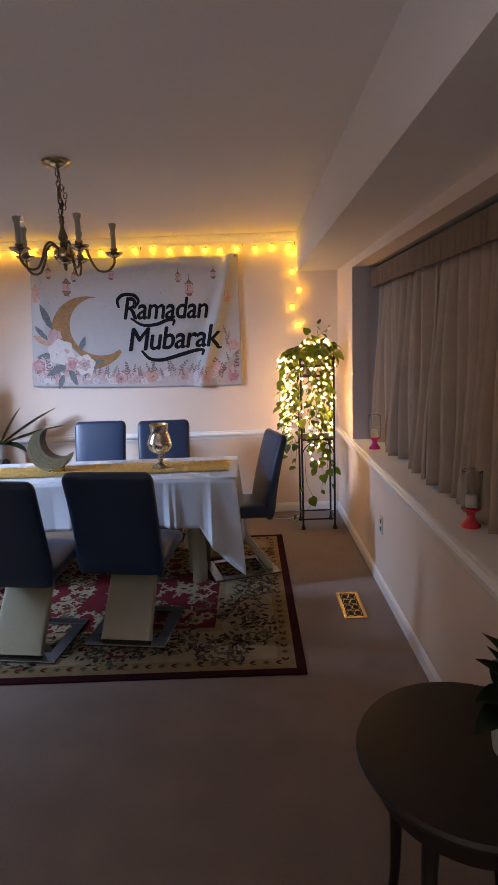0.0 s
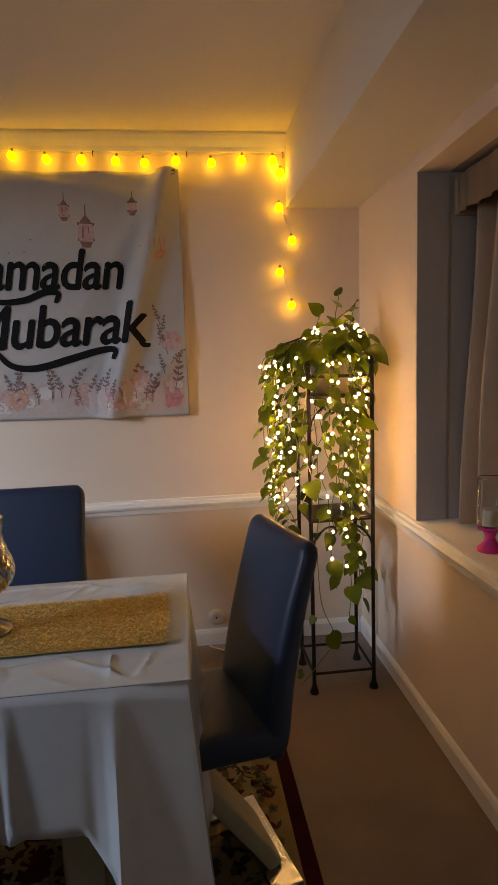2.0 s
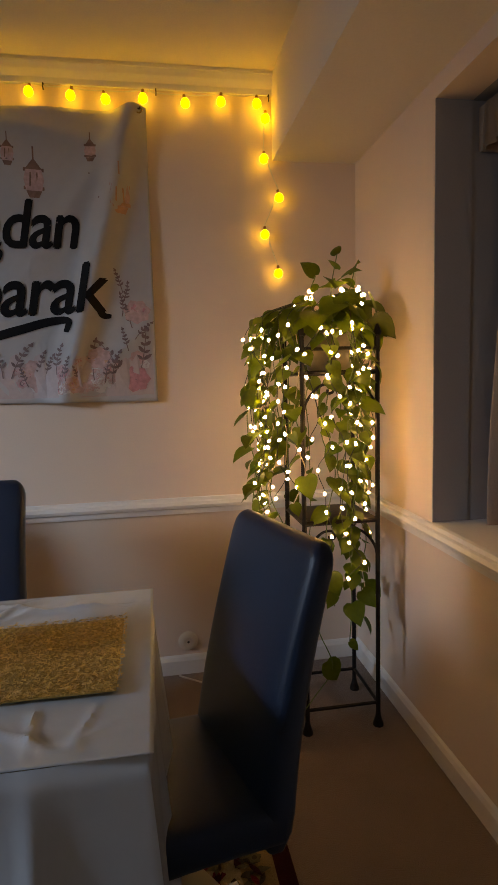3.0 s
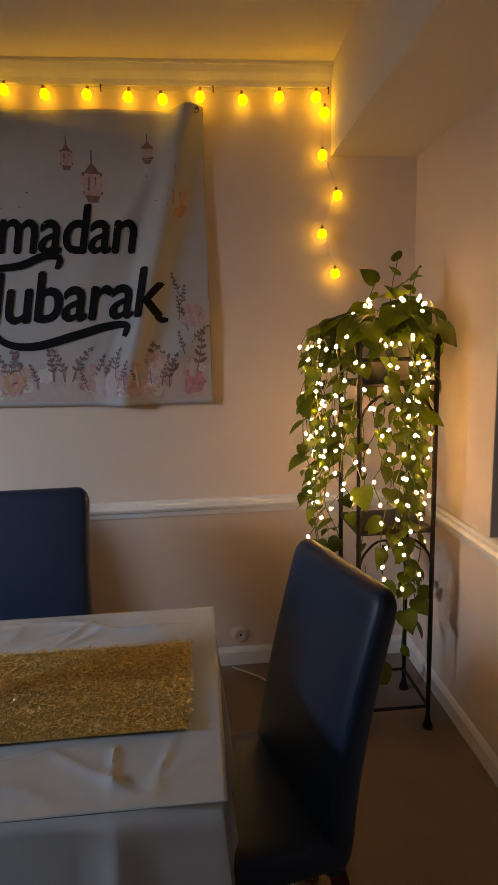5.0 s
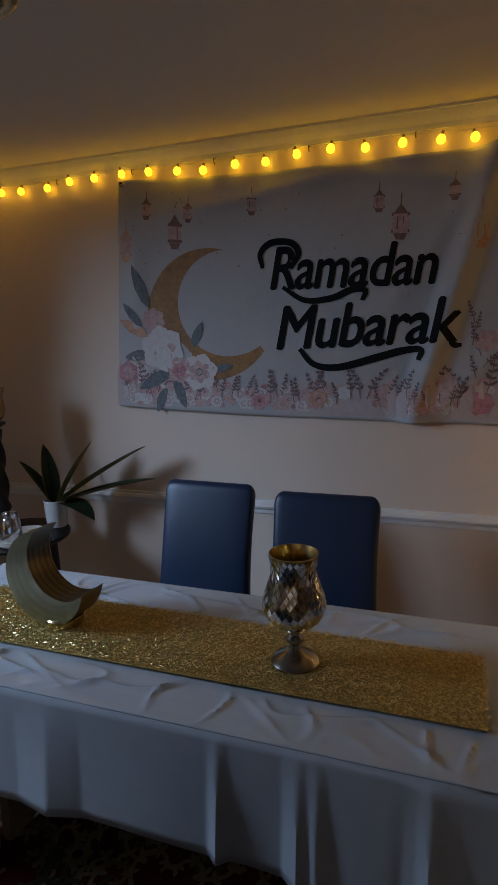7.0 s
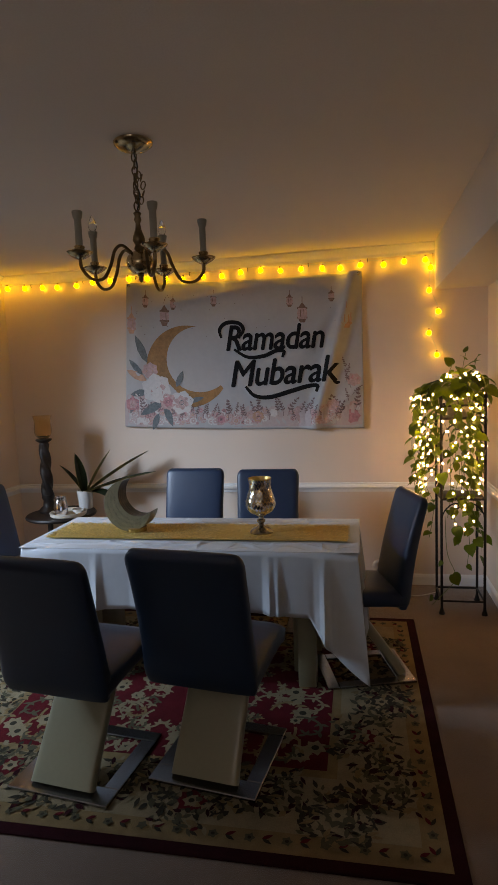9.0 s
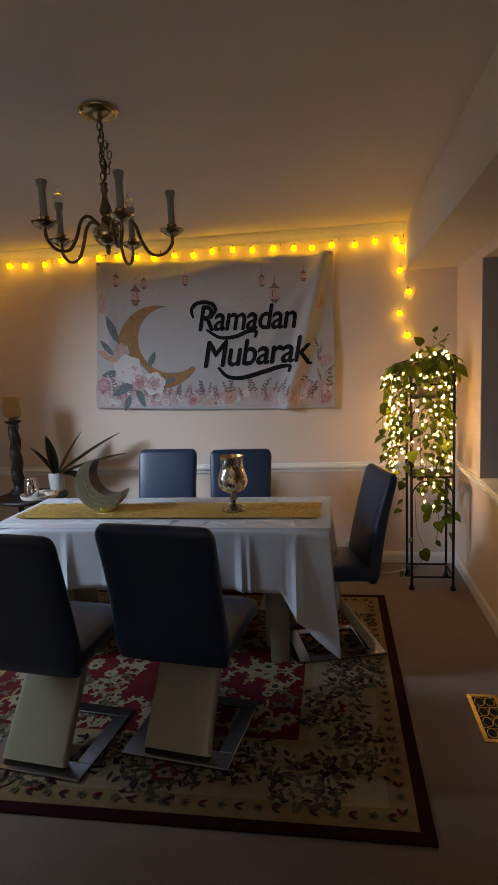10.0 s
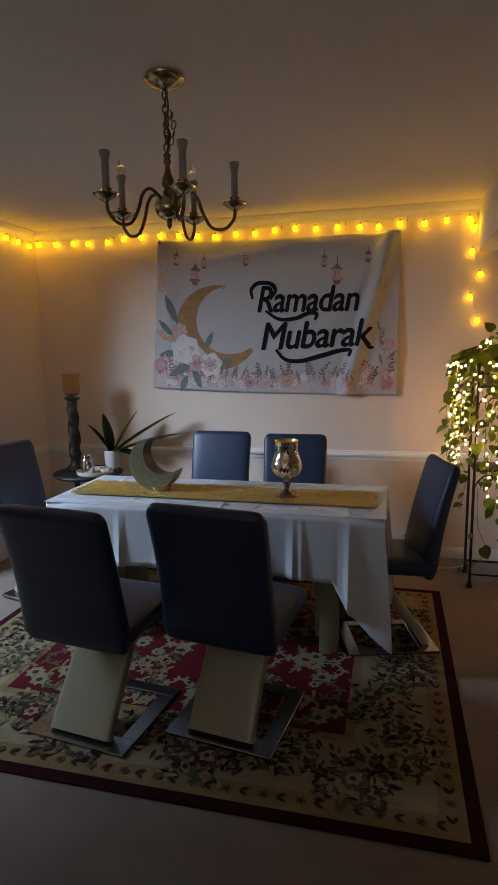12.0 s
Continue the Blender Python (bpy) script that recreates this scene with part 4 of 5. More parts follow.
def heart_leaf(w, droop):
    """A pothos leaf hanging along +y with a drip tip, folded along its rib."""
    bm = bmesh.new()
    outline = [(0.0, 0.02), (0.22, -0.06), (0.42, 0.08), (0.50, 0.30), (0.44, 0.55), (0.28, 0.80), (0.10, 1.0), (0.0, 1.12)]

    def z(px, py):
        return droop * (0.25 * py - 0.42 * py * py) + 0.22 * abs(px) - 0.20 * px * px
    rib = [bm.verts.new((0, py * w, z(0, py) * w)) for py in (0.02, 0.10, 0.20, 0.36, 0.56, 0.78, 0.98, 1.12)]
    for s in (-1, 1):
        rim = [rib[0]] + [bm.verts.new((s * px * w, py * w, z(px, py) * w)) for px, py in outline[1:-1]] + [rib[-1]]
        for k in range(7):
            vs = [rib[k], rib[k + 1], rim[k + 1], rim[k]]
            vs = list(dict.fromkeys(vs))
            if len(vs) > 2:
                bm.faces.new(vs)
    return bm


leaf_meshes = []
for w, d in ((0.070, 0.9), (0.056, 1.3), (0.042, 0.7), (0.064, 0.3)):
    ob = part("leaf", heart_leaf(w, d), LEAF, pot)
    leaf_meshes.append(ob.data)
    ob.matrix_basis = pose(0.02 * len(leaf_meshes) - 0.05, 0.0, 0.19, 30, 0, 80 * len(leaf_meshes))
rng = random.Random(8)


def add_leaf(at, yaw, pitch, big=None, grow=1.0):
    me = rng.choice(leaf_meshes) if big is None else leaf_meshes[big]
    ob = share("leaf", me, pot)
    s = rng.uniform(0.8, 1.2) * grow
    ob.matrix_basis = pose(*at, 0, 0, yaw) @ pose(0, 0, 0, pitch, rng.uniform(-35, 35), 0) @ Matrix.Diagonal((s, s, s, 1))


vines = []
for k in range(24):
    # most vines hang over the front and the sides that face the room
    a = radians(rng.uniform(140, 330)) if k % 6 else radians(rng.uniform(-20, 140))
    reach = rng.uniform(0.10, 0.20) + (0.07 if math.cos(a) < -0.6 else 0)
    end = rng.choice((rng.uniform(-0.90, -0.55), rng.uniform(-0.75, -0.3), rng.uniform(-0.55, -0.15)))
    if math.cos(a) > 0.3:
        reach = min(reach, 0.125)
    tip = Vector((math.cos(a) * reach, math.sin(a) * reach, 0))
    pts = [Vector((0.03 * math.cos(a), 0.03 * math.sin(a), 0.17)), Vector((tip.x * 0.6, tip.y * 0.6, 0.215)), Vector((tip.x, tip.y, 0.15))]
    z = 0.15
    while z > end:
        z -= 0.12
        pts.append(Vector((tip.x + rng.uniform(-0.028, 0.028), tip.y + rng.uniform(-0.028, 0.02), z)))
    pts = curve_pts(pts, 8 * len(pts))
    vines.append(pts)
    part("vine", tube(pts, 0.0019, 5), VINE if k % 5 else ROOT, pot)
    i = 3
    while i < len(pts):
        p = pts[i]
        out = math.degrees(math.atan2(p.y, p.x)) - 90
        add_leaf(p, out + rng.uniform(-75, 75), rng.uniform(-75, -15))
        i += rng.randint(3, 6) if p.z > -0.3 else rng.randint(5, 9)
for k in range(46):
    a, r = rng.uniform(0, 6.283), rng.uniform(0.03, 0.19)
    r = min(r, 0.15) if math.cos(a) > 0.4 else r
    add_leaf((r * math.cos(a), r * math.sin(a), rng.uniform(0.17, 0.33) - r * 0.5), math.degrees(a) - 90 + rng.uniform(-50, 50), 25 - 520 * r + rng.uniform(-35, 35), rng.choice((0, 0, 3, 1)), 1.25)
for x, y, z, yaw, pitch, h in ((0.02, 0.02, 0.20, -40, 62, 0.20), (0.075, 0.0, 0.20, -70, 58, 0.14), (-0.07, -0.02, 0.19, 20, 70, 0.13)):
    top = Vector((x + 0.02, y, z + h))
    part("vine", tube(curve_pts([(x * 0.5, y, 0.16), (x, y, z + h * 0.5), tuple(top)], 10), 0.0018, 5), VINE, pot)
    add_leaf(top, yaw, pitch, 1)
    add_leaf(top - Vector((0, 0, 0.05)), yaw + 150, 40, 2)
part("vine", tube(curve_pts([(-0.11, -0.13, -0.62), (-0.10, -0.15, -0.85), (-0.05, -0.16, -1.0), (-0.12, -0.17, -1.10), (-0.20, -0.20, -1.17)], 24), 0.002, 5), VINE, pot)
add_leaf((-0.07, -0.16, -0.98), 200, -80, 0)
add_leaf((-0.13, -0.165, -0.90), 120, -50, 2)
add_leaf((-0.19, -0.19, -1.12), 100, -60, 2)

# ---- fairy lights wound through the vines ----
fairy = thing("fairy_lights", "dark-wired warm white fairy lights draped through the plant", "fairy lights", (-0.2465, -0.400, 1.2595))
led = part("led", lathe([(0, 0.008), (0.0035, 0.007), (0.0053, 0.0025), (0.005, -0.0035), (0, -0.007)], 8), FAIRYGLOW, fairy, "tiny glowing bulb")
led.matrix_basis = pose(0, -0.13, 0.12)
for k in range(18):
    a = radians(150 + 195 * k / 14) if k < 15 else radians(166 + 9 * (k - 15))
    r = 0.16 + rng.uniform(-0.02, 0.035) + (0.08 if math.cos(a) < -0.6 else 0)
    if math.cos(a) > 0.2:
        r = min(r, 0.125)
    x, y, z = r * math.cos(a), r * math.sin(a), 0.20
    low = rng.uniform(-0.66, -0.2) if k > 6 else rng.uniform(-0.45, -0.25)
    pts = [Vector((0.5 * x, 0.5 * y, 0.23)), Vector((x * 0.9, y * 0.9, 0.19))]
    while z > low:
        z -= rng.uniform(0.05, 0.09)
        q = Vector((x + rng.uniform(-0.03, 0.03), y + rng.uniform(-0.03, 0.015), z))
        pts.append(q)
        ob = share("led", led.data, fairy, pose(*(q + Vector((rng.uniform(-0.008, 0.008), -0.008, -0.004))), rng.uniform(-60, 60), rng.uniform(-60, 60), 0))
    part("wire", tube(curve_pts(pts, 5 * len(pts)), 0.0013, 4), WIRE, fairy)

# a few more bulbs lie among the crown leaves
for k in range(16):
    a, rr = rng.uniform(2.2, 6.4), rng.uniform(0.06, 0.17)
    if math.cos(a) > 0.4:
        rr = min(rr, 0.12)
    share("led", led.data, fairy, pose(rr * math.cos(a), rr * math.sin(a) - 0.015, 0.30 - 0.5 * rr + rng.uniform(-0.02, 0.035), rng.uniform(-60, 60), rng.uniform(-60, 60), 0))

# ---- corner group: small table, candle stand, tray, snake plant ----
ct = thing("corner_table", "small round dark wooden corner table", "table", (-3.03, -0.42, 0))
ct.scale = (1.15, 1.15, 1.0)
part("tabletop", lathe([(0, 0.60), (0.205, 0.60), (0.215, 0.606), (0.218, 0.616), (0.212, 0.625), (0, 0.626)], 40), DARKWOOD, ct)
for k in range(3):
    a = radians(30 + 120 * k)
    part("leg", tube(curve_pts([(0.14 * math.cos(a), 0.14 * math.sin(a), 0.60), (0.15 * math.cos(a), 0.15 * math.sin(a), 0.3), (0.17 * math.cos(a), 0.17 * math.sin(a), 0)], 8), 0.016, 8), DARKWOOD, ct)
cs = thing("candle_stand", "carved dark wooden candle stand with an amber glass cup", "candle holder", (-3.15, -0.38, 0.626))
cs.scale = (1.18, 1.18, 1.02)
part("foot", lathe([(0, 0), (0.062, 0), (0.064, 0.012), (0.050, 0.030), (0.034, 0.048), (0.030, 0.085), (0.040, 0.105), (0.036, 0.125), (0, 0.126)], 28), DARKWOOD, cs)
bm = bmesh.new()
rings = []
for q in range(49):
    f = q / 48
    z, r0 = 0.125 + 0.37 * f, 0.034 - 0.006 * f
    rings.append([bm.verts.new(((r0 + 0.006 * math.cos(3 * b + 16 * f)) * math.cos(b), (r0 + 0.006 * math.cos(3 * b + 16 * f)) * math.sin(b), z)) for b in [2 * math.pi * j / 24 for j in range(24)]])
for a, b in zip(rings, rings[1:]):
    for j in range(24):
        bm.faces.new((a[j], a[(j + 1) % 24], b[(j + 1) % 24], b[j]))
part("twisted_column", bm, DARKWOOD, cs)
part("collar", lathe([(0, 0.494), (0.028, 0.494), (0.026, 0.505), (0.046, 0.520), (0.050, 0.526), (0.046, 0.532), (0, 0.533)], 28), DARKWOOD, cs)
part("glass_cup", lathe([(0, 0.533), (0.026, 0.535), (0.046, 0.556), (0.053, 0.59), (0.049, 0.63), (0.047, 0.66), (0.058, 0.70), (0.055, 0.70), (0.044, 0.66), (0.046, 0.63), (0.050, 0.59), (0.043, 0.559), (0, 0.540)], 32), AMBER, cs, "amber glass hurricane cup")
tr = thing("round_tray", "round cream tray on the corner table", "tray", (-2.93, -0.50, 0.626))
part("dish", lathe([(0, 0), (0.115, 0), (0.125, 0.008), (0.130, 0.030), (0.126, 0.031), (0.118, 0.012), (0, 0.010)], 40), TRAYWHITE, tr)
jar = thing("silver_jar", "small silvered glass votive jar on the tray", "jar", (-2.97, -0.53, 0.637))
jar.scale = (1.2, 1.2, 1.3)
part("jar_body", lathe([(0, 0), (0.034, 0), (0.040, 0.008), (0.042, 0.04), (0.036, 0.075), (0.030, 0.086), (0.034, 0.10), (0.031, 0.10), (0.027, 0.086), (0.03, 0.02), (0, 0.01)], 28), SILVERJAR, jar)
bowl = thing("small_bowl", "small grey bowl on the tray", "bowl", (-2.865, -0.48, 0.637))
part("bowl_body", lathe([(0, 0), (0.02, 0), (0.036, 0.018), (0.042, 0.034), (0.039, 0.034), (0.03, 0.018), (0, 0.008)], 24), POT, bowl)
sp = thing("snake_plant", "spiky snake plant in a white pot", "plant", (-2.91, -0.27, 0.626))
part("pot", lathe([(0, 0), (0.046, 0), (0.050, 0.004), (0.058, 0.135), (0.055, 0.138), (0.050, 0.13), (0.044, 0.02), (0, 0.02)], 28), POT, sp)
part("soil", lathe([(0, 0.122), (0.0515, 0.120)], 20), SOIL, sp)
for yaw, tilt, ln, w, bend in ((-80, 33, 0.50, 0.025, 0.06), (-86, 17, 0.50, 0.022, 0.08), (60, 76, 0.27, 0.018, 0.1), (-70, 60, 0.32, 0.021, 0.06), (-100, -4, 0.24, 0.026, 0.4), (100, 55, 0.24, 0.018, 0.1)):
    m = pose(0, 0, 0.12) @ pose(0, 0, 0, 0, 0, yaw) @ pose(0, 0.015, 0, tilt, 0, 0)
    lf = part("leaf", blade(ln * 1.15, w * 2.4, bend), SNAKE, sp)
    lf.matrix_basis = m
    ed = part("leaf_margin", blade(ln * 1.155, w * 2.65, bend), SNAKEEDGE, lf, "pale yellow leaf margin")
    ed.matrix_basis = pose(0, 0, -0.0022)

# ---- banner ----
BL, BR, TR, TL = (-2.65, 1.213), (-0.838, 1.162), (-0.838, 2.255), (-2.573, 2.295)


def on_banner(u, v, lift=0.0):
    x = (BL[0] * (1 - u) + BR[0] * u) * (1 - v) + (TL[0] * (1 - u) + TR[0] * u) * v
    z = (BL[1] * (1 - u) + BR[1] * u) * (1 - v) + (TL[1] * (1 - u) + TR[1] * u) * v
    z += -0.018 * math.sin(math.pi * u) * v * v - 0.012 * math.sin(math.pi * u) * (1 - v)
    w = 0.007 * math.sin(u * 7 + v * 3) + 0.005 * math.exp(-((u - 0.03 - 0.05 * v) / 0.03) ** 2) + 0.004 * math.sin(v * 9 + u * 5) * v
    # slanting pulls from the top pin and the lower corner
    w += 0.050 * math.exp(-((u - 0.80 - 0.17 * v) / 0.030) ** 2) + 0.022 * math.exp(-((u - 0.83 - 0.55 * v) / 0.03) ** 2) * max(0.0, 1 - 2 * v)
    w += 0.026 * math.exp(-((u - 0.55 - 0.42 * v) / 0.03) ** 2) * v * v + 0.012 * math.exp(-((u - 0.10 + 0.08 * v) / 0.03) ** 2) * v
    w += 0.010 * math.exp(-((v - 0.97 + 0.25 * abs(u - 0.62)) / 0.025) ** 2) * math.sin(math.pi * u)
    w += 0.008 * max(0, v - 0.9) * 10 * math.sin(u * 26)
    return Vector((x, -0.022 - w - lift, z))


def print_pos(px, py):
    """Design units, 775 wide, to banner u, v."""
    u = (px - 76) / 775
    top, low = 302 - 60 * u, 778 + 10 * u
    return u, (low - py) / (low - top)


ban = tagged(part("banner", sheet(lambda u, v: on_banner(u, v), 200, 70, 0.0), BANNER), "white Ramadan banner printed with moon, flowers and lettering", "banner")
ban.modifiers.new("thickness", "SOLIDIFY").thickness = -0.0008


class Print:
    """Printed shapes on the cloth, each figure a part of its own."""

    def __init__(self):
        self.sets, self.layer, self.uid = {}, 0, 0

    def next(self):
        self.uid += 1

    def poly(self, name, colour, pts, lift=None):
        bm, mats = self.sets.setdefault((name, self.uid), (bmesh.new(), []))
        if colour not in mats:
            mats.append(colour)
        lift = 0.0016 + 0.000008 * (self.uid % 420) + 0.0000025 * self.layer if lift is None else lift
        f = bm.faces.new([bm.verts.new(on_banner(*print_pos(x, y), lift)) for x, y in pts])
        f.material_index = mats.index(colour)

    def leaf(self, name, colour, x, y, a, ln, w):
        c, s = math.cos(a), math.sin(a)
        pts = [(0, 0), (0.2, 0.38), (0.5, 0.5), (0.8, 0.32), (1, 0), (0.8, -0.32), (0.5, -0.5), (0.2, -0.38)]
        self.poly(name, colour, [(x + ln * p * c - w * q * s, y + ln * p * s + w * q * c) for p, q in pts])

    def flower(self, name, x, y, r, petal, core, n=5, rot=0.0, inner=None):
        self.next()
        self.layer = 0
        for k in range(n):
            self.leaf(name, petal, x, y, rot + 2 * math.pi * k / n, r, r * 1.05)
        self.layer = 1
        if inner:
            for k in range(n):
                self.leaf(name, inner, x, y, rot + 0.6 + 2 * math.pi * k / n, r * 0.62, r * 0.5)
        self.layer = 2
        self.poly(name, core, [(x + r * 0.2 * math.cos(a), y + r * 0.2 * math.sin(a)) for a in [2 * math.pi * j / 8 for j in range(8)]])

    def sprig(self, name, colour, x, y, a, ln):
        self.next()
        self.layer = 0
        bend = 0.5 * math.sin(x * 1.7)
        px, py, n = x, y, 6
        for k in range(n):
            b = a + bend * k / n
            qx, qy = px + ln / n * math.cos(b), py + ln / n * math.sin(b)
            self.poly(name, colour, [(px - 0.9, py), (px + 0.9, py), (qx + 0.7, qy), (qx - 0.7, qy)])
            if k:
                side = 1 if k % 2 else -1
                self.leaf(name, colour, qx, qy, b + side * 0.75, ln * 0.21 * (1.25 - k / n), ln * 0.085)
                self.leaf(name, colour, qx, qy, b - side * 0.95, ln * 0.15 * (1.25 - k / n), ln * 0.070)
            px, py = qx, qy
        self.leaf(name, colour, px, py, a + bend, ln * 0.14, ln * 0.06)

    def rose(self, name, x, y, r, shades, rot=0.0):
        """Rings of soft petals that darken towards the heart."""
        self.next()
        for ring, (f, n) in enumerate(((1.0, 7), (0.72, 6), (0.47, 5), (0.25, 4))):
            self.layer = ring
            for k in range(n):
                self.leaf(name, shades[ring % len(shades)], x, y, rot + ring * 0.5 + 2 * math.pi * k / n, r * f, r * f * 0.95)

    def done(self):
        for (name, _), (bm, mats) in self.sets.items():
            ob = part(name, bm, mats[0], ban, smooth=False)
            for m in mats[1:]:
                ob.data.materials.append(m)


pr = Print()
rng = random.Random(14)
# pale wash under the flower bed
for k in range(40):
    x = 84 + 19.2 * k
    h = 70 + 55 * max(0, 1 - (x - 76) / 200) + 40 * max(0, (x - 740) / 110) + rng.uniform(-14, 14)
    pr.poly("wash_print", PWASH, [(x - 12, 776), (x + 12, 776), (x + 13, 776 - h * 0.7), (x + 4, 776 - h), (x - 7, 776 - h * 0.92), (x - 13, 776 - h * 0.65)], 0.0008)
# moon
oc, orr, ic, ir = (287, 570), 140, (328, 544), 112
steps = 40
a_lo, a_hi = math.radians(31), math.radians(283)
def edge(k):
    a = a_lo + (a_hi - a_lo) * k / steps
    o = (oc[0] + orr * math.cos(a), oc[1] + orr * math.sin(a))
    d = math.atan2(o[1] - ic[1], o[0] - ic[0])
    rr = min(ir, math.hypot(o[0] - ic[0], o[1] - ic[1]))
    return o, (ic[0] + rr * math.cos(d), ic[1] + rr * math.sin(d))
for k in range(steps):
    (o0, i0), (o1, i1) = edge(k), edge(k + 1)
    pr.poly("moon_print", PGOLD, [o0, o1, i1, i0], 0.0012)
# lanterns hanging from the top edge
for x, y, s in ((95, 432, 1.25), (143, 356, 0.8), (208, 402, 1.25), (237, 360, 0.75), (375, 342, 0.8), (625, 340, 0.8), (665, 382, 1.25), (757, 324, 0.75), (803, 402, 1.25)):
    pr.next()
    pr.layer = 0
    for pts in ([(-10, -14), (10, -14), (13, 0), (10, 16), (-10, 16), (-13, 0)],):
        pr.poly("lantern_print", PBLUSH, [(x + s * a, y + s * b) for a, b in pts])
    pr.layer = 1
    for pts in ([(-11, -14), (0, -30), (11, -14)], [(-10, 16), (10, 16), (6, 26), (-6, 26)], [(-13, 10), (13, 10), (13, 15), (-13, 15)], [(-13, -16), (13, -16), (13, -11), (-13, -11)], [(-1, -46), (1, -46), (1, -28), (-1, -28)], [(-5, -10), (-3, -10), (-4, 10), (-6, 10)], [(5, -10), (3, -10), (4, 10), (6, 10)]):
        pr.poly("lantern_print", PPEACH if x in (803, 95) else PBRONZE, [(x + s * a, y + s * b) for a, b in pts])
# flower bed along the lower edge, rising at both ends
for k in range(230):
    x = rng.uniform(95, 831) if k < 165 else rng.uniform(95, 310)
    lift = 44 + 70 * max(0, 1 - (x - 76) / 190) + 26 * max(0, (x - 740) / 110)
    r = rng.uniform(8, 17)
    y = 772 - r - rng.uniform(0, 1) ** 1.3 * lift
    pr.rose("flower_print", x, y, r, rng.choice(((PWASH, PBLUSH, PPINK), (PWHITE, PWASH, PBLUSH), (PBLUSH, PWASH, PPEACH), (PBLUSH, PPINK, PMAUVE))), rng.uniform(0, 6))
for k in range(40):
    x = 106 + 18.2 * k + rng.uniform(-8, 8)
    pr.sprig("sprig_print", PMAUVE, x, 756 - rng.uniform(0, 26), -1.57 + rng.uniform(-0.45, 0.45), rng.uniform(34, 78) * (1.2 if x > 790 else 1.0))
for x, y, r, a, b in ((822, 615, 24, PPINK, PBLUSH), (815, 744, 26, PPINK, PPINK), (757, 703, 22, PPEACH, PBLUSH), (400, 750, 20, PPINK, PBLUSH), (520, 740, 20, PBLUSH, PPEACH), (660, 750, 18, PPINK, PBLUSH), (720, 752, 18, PPEACH, PBLUSH), (160, 585, 28, PPEACH, PBLUSH)):
    pr.rose("flower_print", x, y, r, (b, a, PPINK, PMAUVE), x)
for k in range(6):
    pr.sprig("sprig_print", PMAUVE, 808 + rng.uniform(-12, 12), 690 - 22 * k, -1.5 + rng.uniform(-0.6, 0.5), 42)
for x, y, a, ln, w in ((150, 560, -2.0, 100, 26), (135, 600, -2.35, 70, 20), (205, 690, 2.6, 90, 30), (210, 700, 1.2, 80, 24), (250, 640, -1.2, 60, 20), (160, 655, 2.95, 70, 24), (190, 730, 1.9, 60, 22), (120, 690, 2.2, 50, 20), (290, 690, -0.3, 55, 18)):
    pr.next()
    pr.leaf("leaf_print", PLEAF, x, y, a, ln, w)
pr.next()
pr.leaf("leaf_print", PPEACH, 150, 620, -2.7, 80, 26)
pr.flower("flower_print", 182, 645, 52, PWHITE, PLEAF, 6, 0.3, PBLUSH)
pr.flower("flower_print", 268, 692, 42, PWHITE, PLEAF, 6, 0.8, PBLUSH)
pr.flower("flower_print", 222, 690, 30, PBLUSH, PMAUVE, 6, 0.2, PPINK)
pr.flower("flower_print", 100, 700, 26, PPINK, PMAUVE, 6, 0.5, PBLUSH)
for k in range(34):
    x, y = rng.uniform(90, 830), rng.uniform(310, 480)
    pr.next()
    pr.poly("dot_print", PMAUVE, [(x + 1.6 * math.cos(a), y + 1.6 * math.sin(a)) for a in (0, 1.2, 2.4, 3.6, 4.8)])


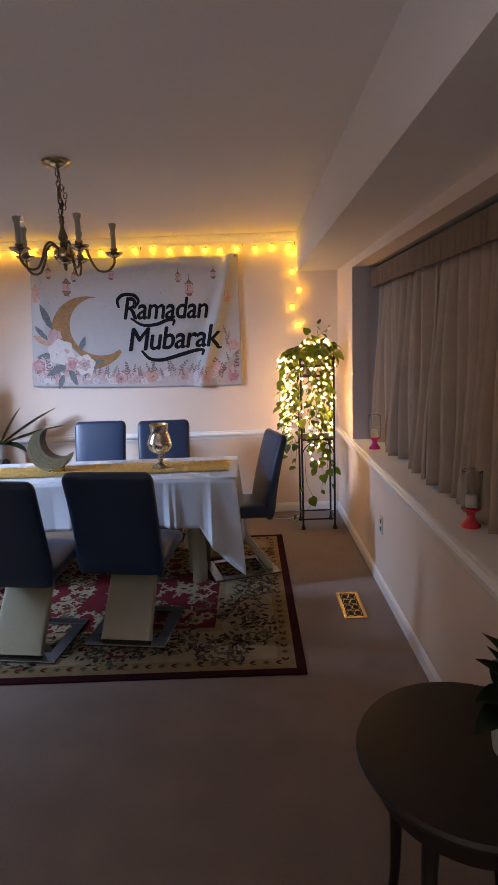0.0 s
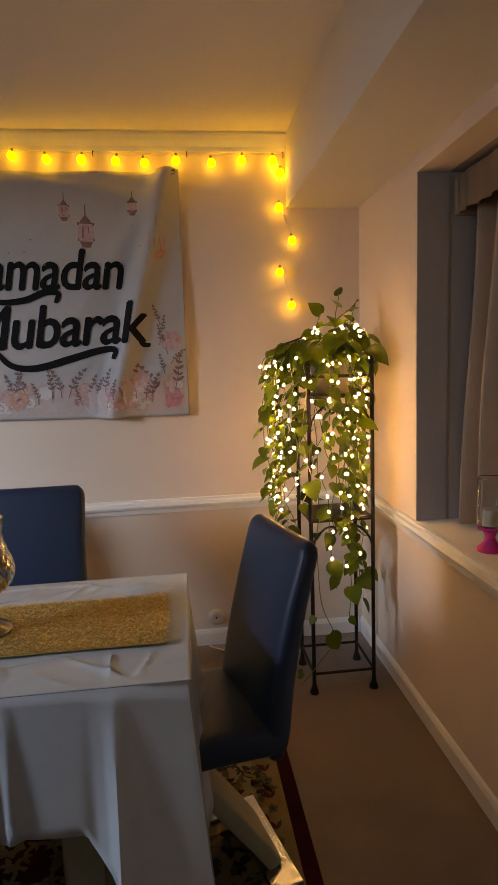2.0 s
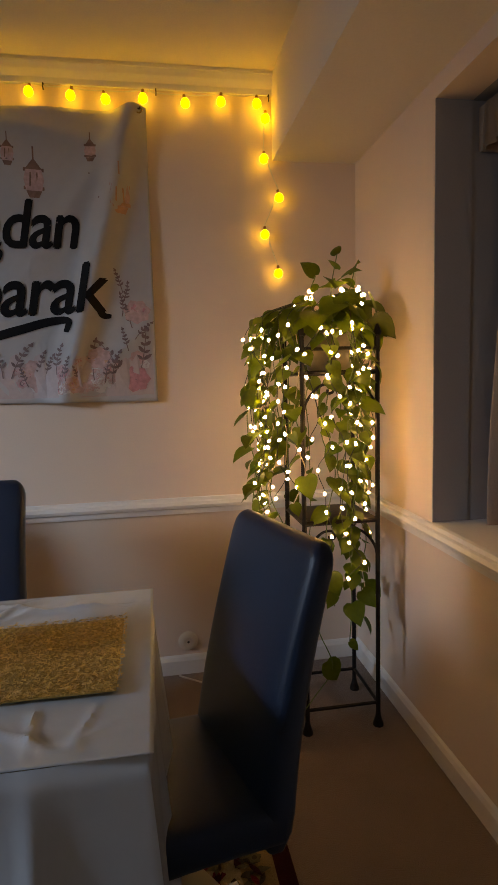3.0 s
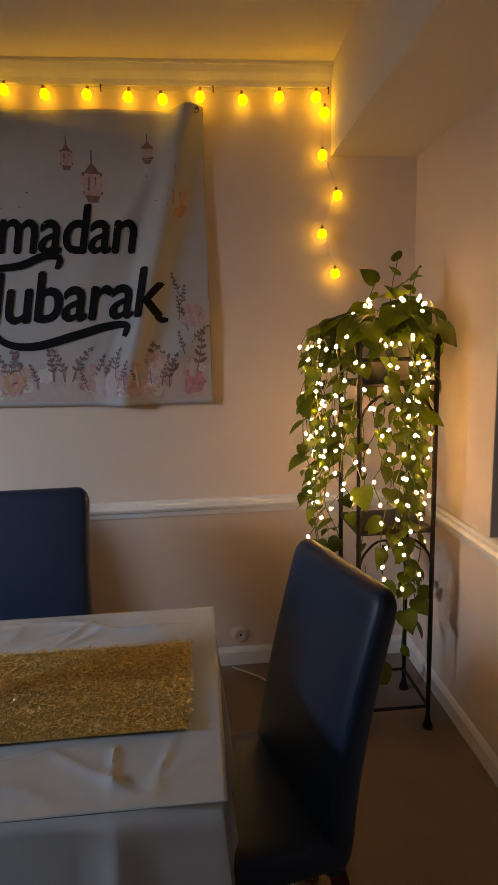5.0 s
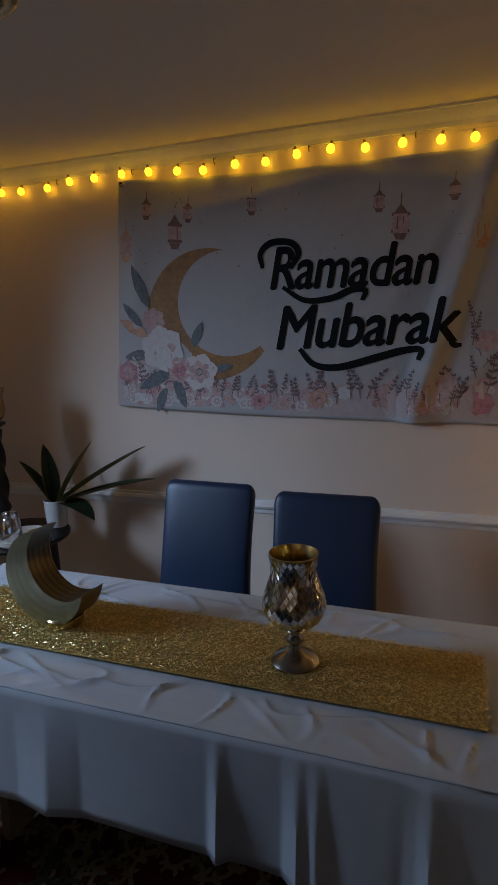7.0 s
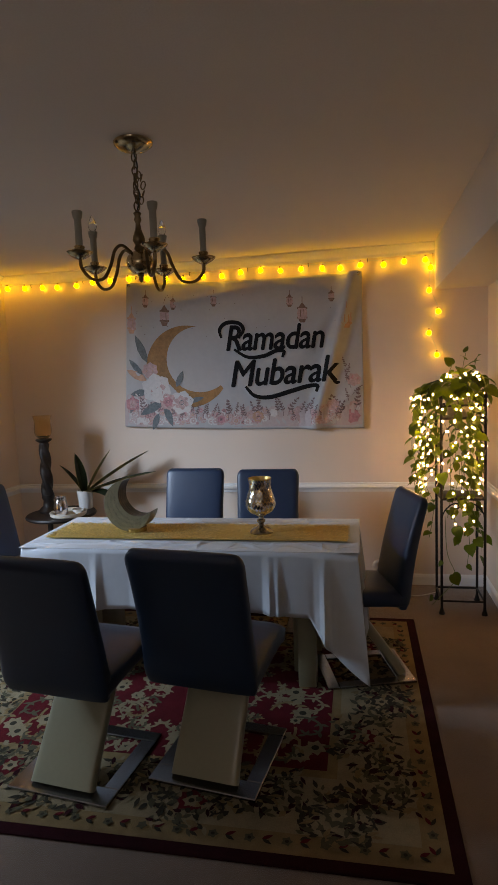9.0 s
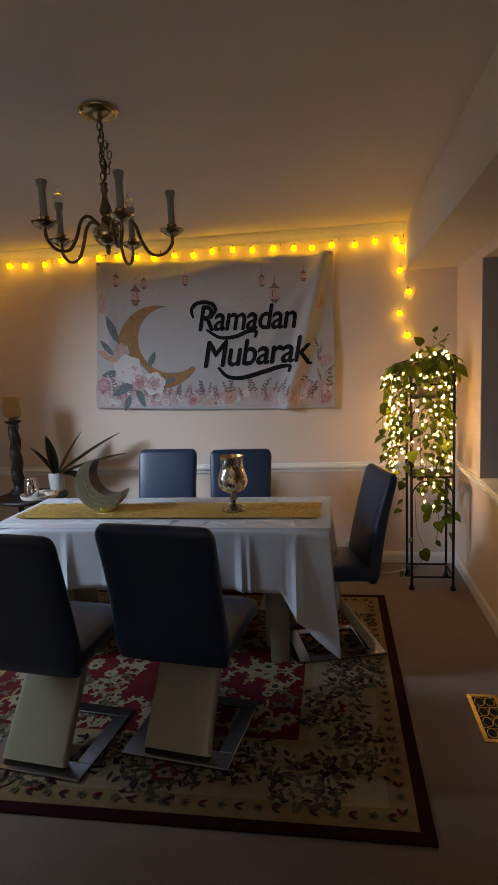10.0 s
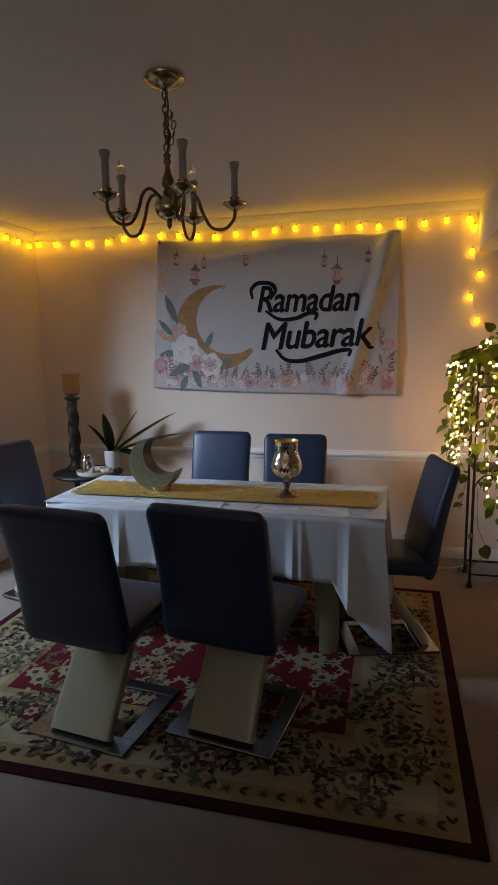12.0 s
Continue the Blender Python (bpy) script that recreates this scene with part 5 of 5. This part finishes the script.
def lettering(text, px, py, width, height, rise):
    """Words in heavy slanted print, laid on the cloth."""
    cu = bpy.data.curves.new(text, "FONT")
    cu.body, cu.size, cu.shear, cu.space_character = text, 1.0, 0.20, 0.95
    cu.resolution_u = 4
    tmp = new("lettering", cu)
    me = bpy.data.meshes.new_from_object(tmp.evaluated_get(bpy.context.evaluated_depsgraph_get()))
    bpy.data.objects.remove(tmp)
    bm = bmesh.new()
    # bold: the same glyphs laid again with a small shift
    for dx, dy in ((0, 0), (0.022, 0.0), (0.046, 0.0), (0.023, 0.020), (0.023, -0.018)):
        have = set(bm.verts)
        bm.from_mesh(me)
        for v in bm.verts:
            if v not in have:
                v.co += Vector((dx, dy, 0.12 * dx + 0.05 * dy))
    bpy.data.meshes.remove(me)
    bmesh.ops.triangulate(bm, faces=bm.faces)
    bmesh.ops.subdivide_edges(bm, edges=[e for e in bm.edges if e.calc_length() > 0.12], cuts=3)
    bmesh.ops.triangulate(bm, faces=bm.faces)
    xs, ys = [v.co.x for v in bm.verts], [v.co.y for v in bm.verts]
    x0, x1, y1 = min(xs), max(xs), max(ys)
    for v in bm.verts:
        f = (v.co.x - x0) / (x1 - x0)
        v.co = on_banner(*print_pos(px + width * f, py - height * v.co.y / y1 - rise * f), 0.0036 + 0.1 * v.co.z)
    part("lettering", bm, INK, ban, "bold black lettering: " + text, smooth=False)


def swash(ctrl, w):
    """A tapering brush stroke."""
    pts = curve_pts([(x, y, 0) for x, y in ctrl], 40)
    bm = bmesh.new()
    rows = []
    for k, p in enumerate(pts):
        d = (pts[min(k + 1, 40)] - pts[max(k - 1, 0)]).normalized()
        n = Vector((-d.y, d.x, 0)) * w * (0.35 + 0.65 * math.sin(math.pi * (0.1 + 0.8 * k / 40)))
        rows.append([bm.verts.new(on_banner(*print_pos((p + n * q).x, (p + n * q).y), 0.0048)) for q in (-1, 1)])
    for u, v in zip(rows, rows[1:]):
        bm.faces.new((u[0], u[1], v[1], v[0]))
    part("swash", bm, INK, ban, smooth=False)


bpy.context.view_layer.update()
lettering("Ramadan", 417, 512, 318, 86, 12)
lettering("Mubarak", 432, 637, 346, 90, 22)
swash([(401, 470), (396, 440), (418, 418), (458, 418), (474, 440), (458, 470)], 7)
swash([(443, 508), (488, 534), (540, 530), (580, 512), (605, 514), (600, 534)], 7)
swash([(480, 636), (510, 668), (558, 673), (628, 652), (678, 636), (710, 634), (706, 655)], 8)
swash([(758, 600), (766, 622), (780, 624)], 6)
pr.done()
for u in (0.012, 0.985):
    p = on_banner(u, 0.985, 0.0)
    part("grommet", tube([(p.x + 0.011 * math.cos(a), p.y - 0.002, p.z + 0.011 * math.sin(a)) for a in [2 * math.pi * j / 14 for j in range(14)]], 0.003, 6, True), BRASS, ban)
    part("pin", lathe([(0, 0), (0.005, 0.001), (0.006, 0.004), (0, 0.006)], 10, (p.x, p.y - 0.003, p.z)), IRON, ban)
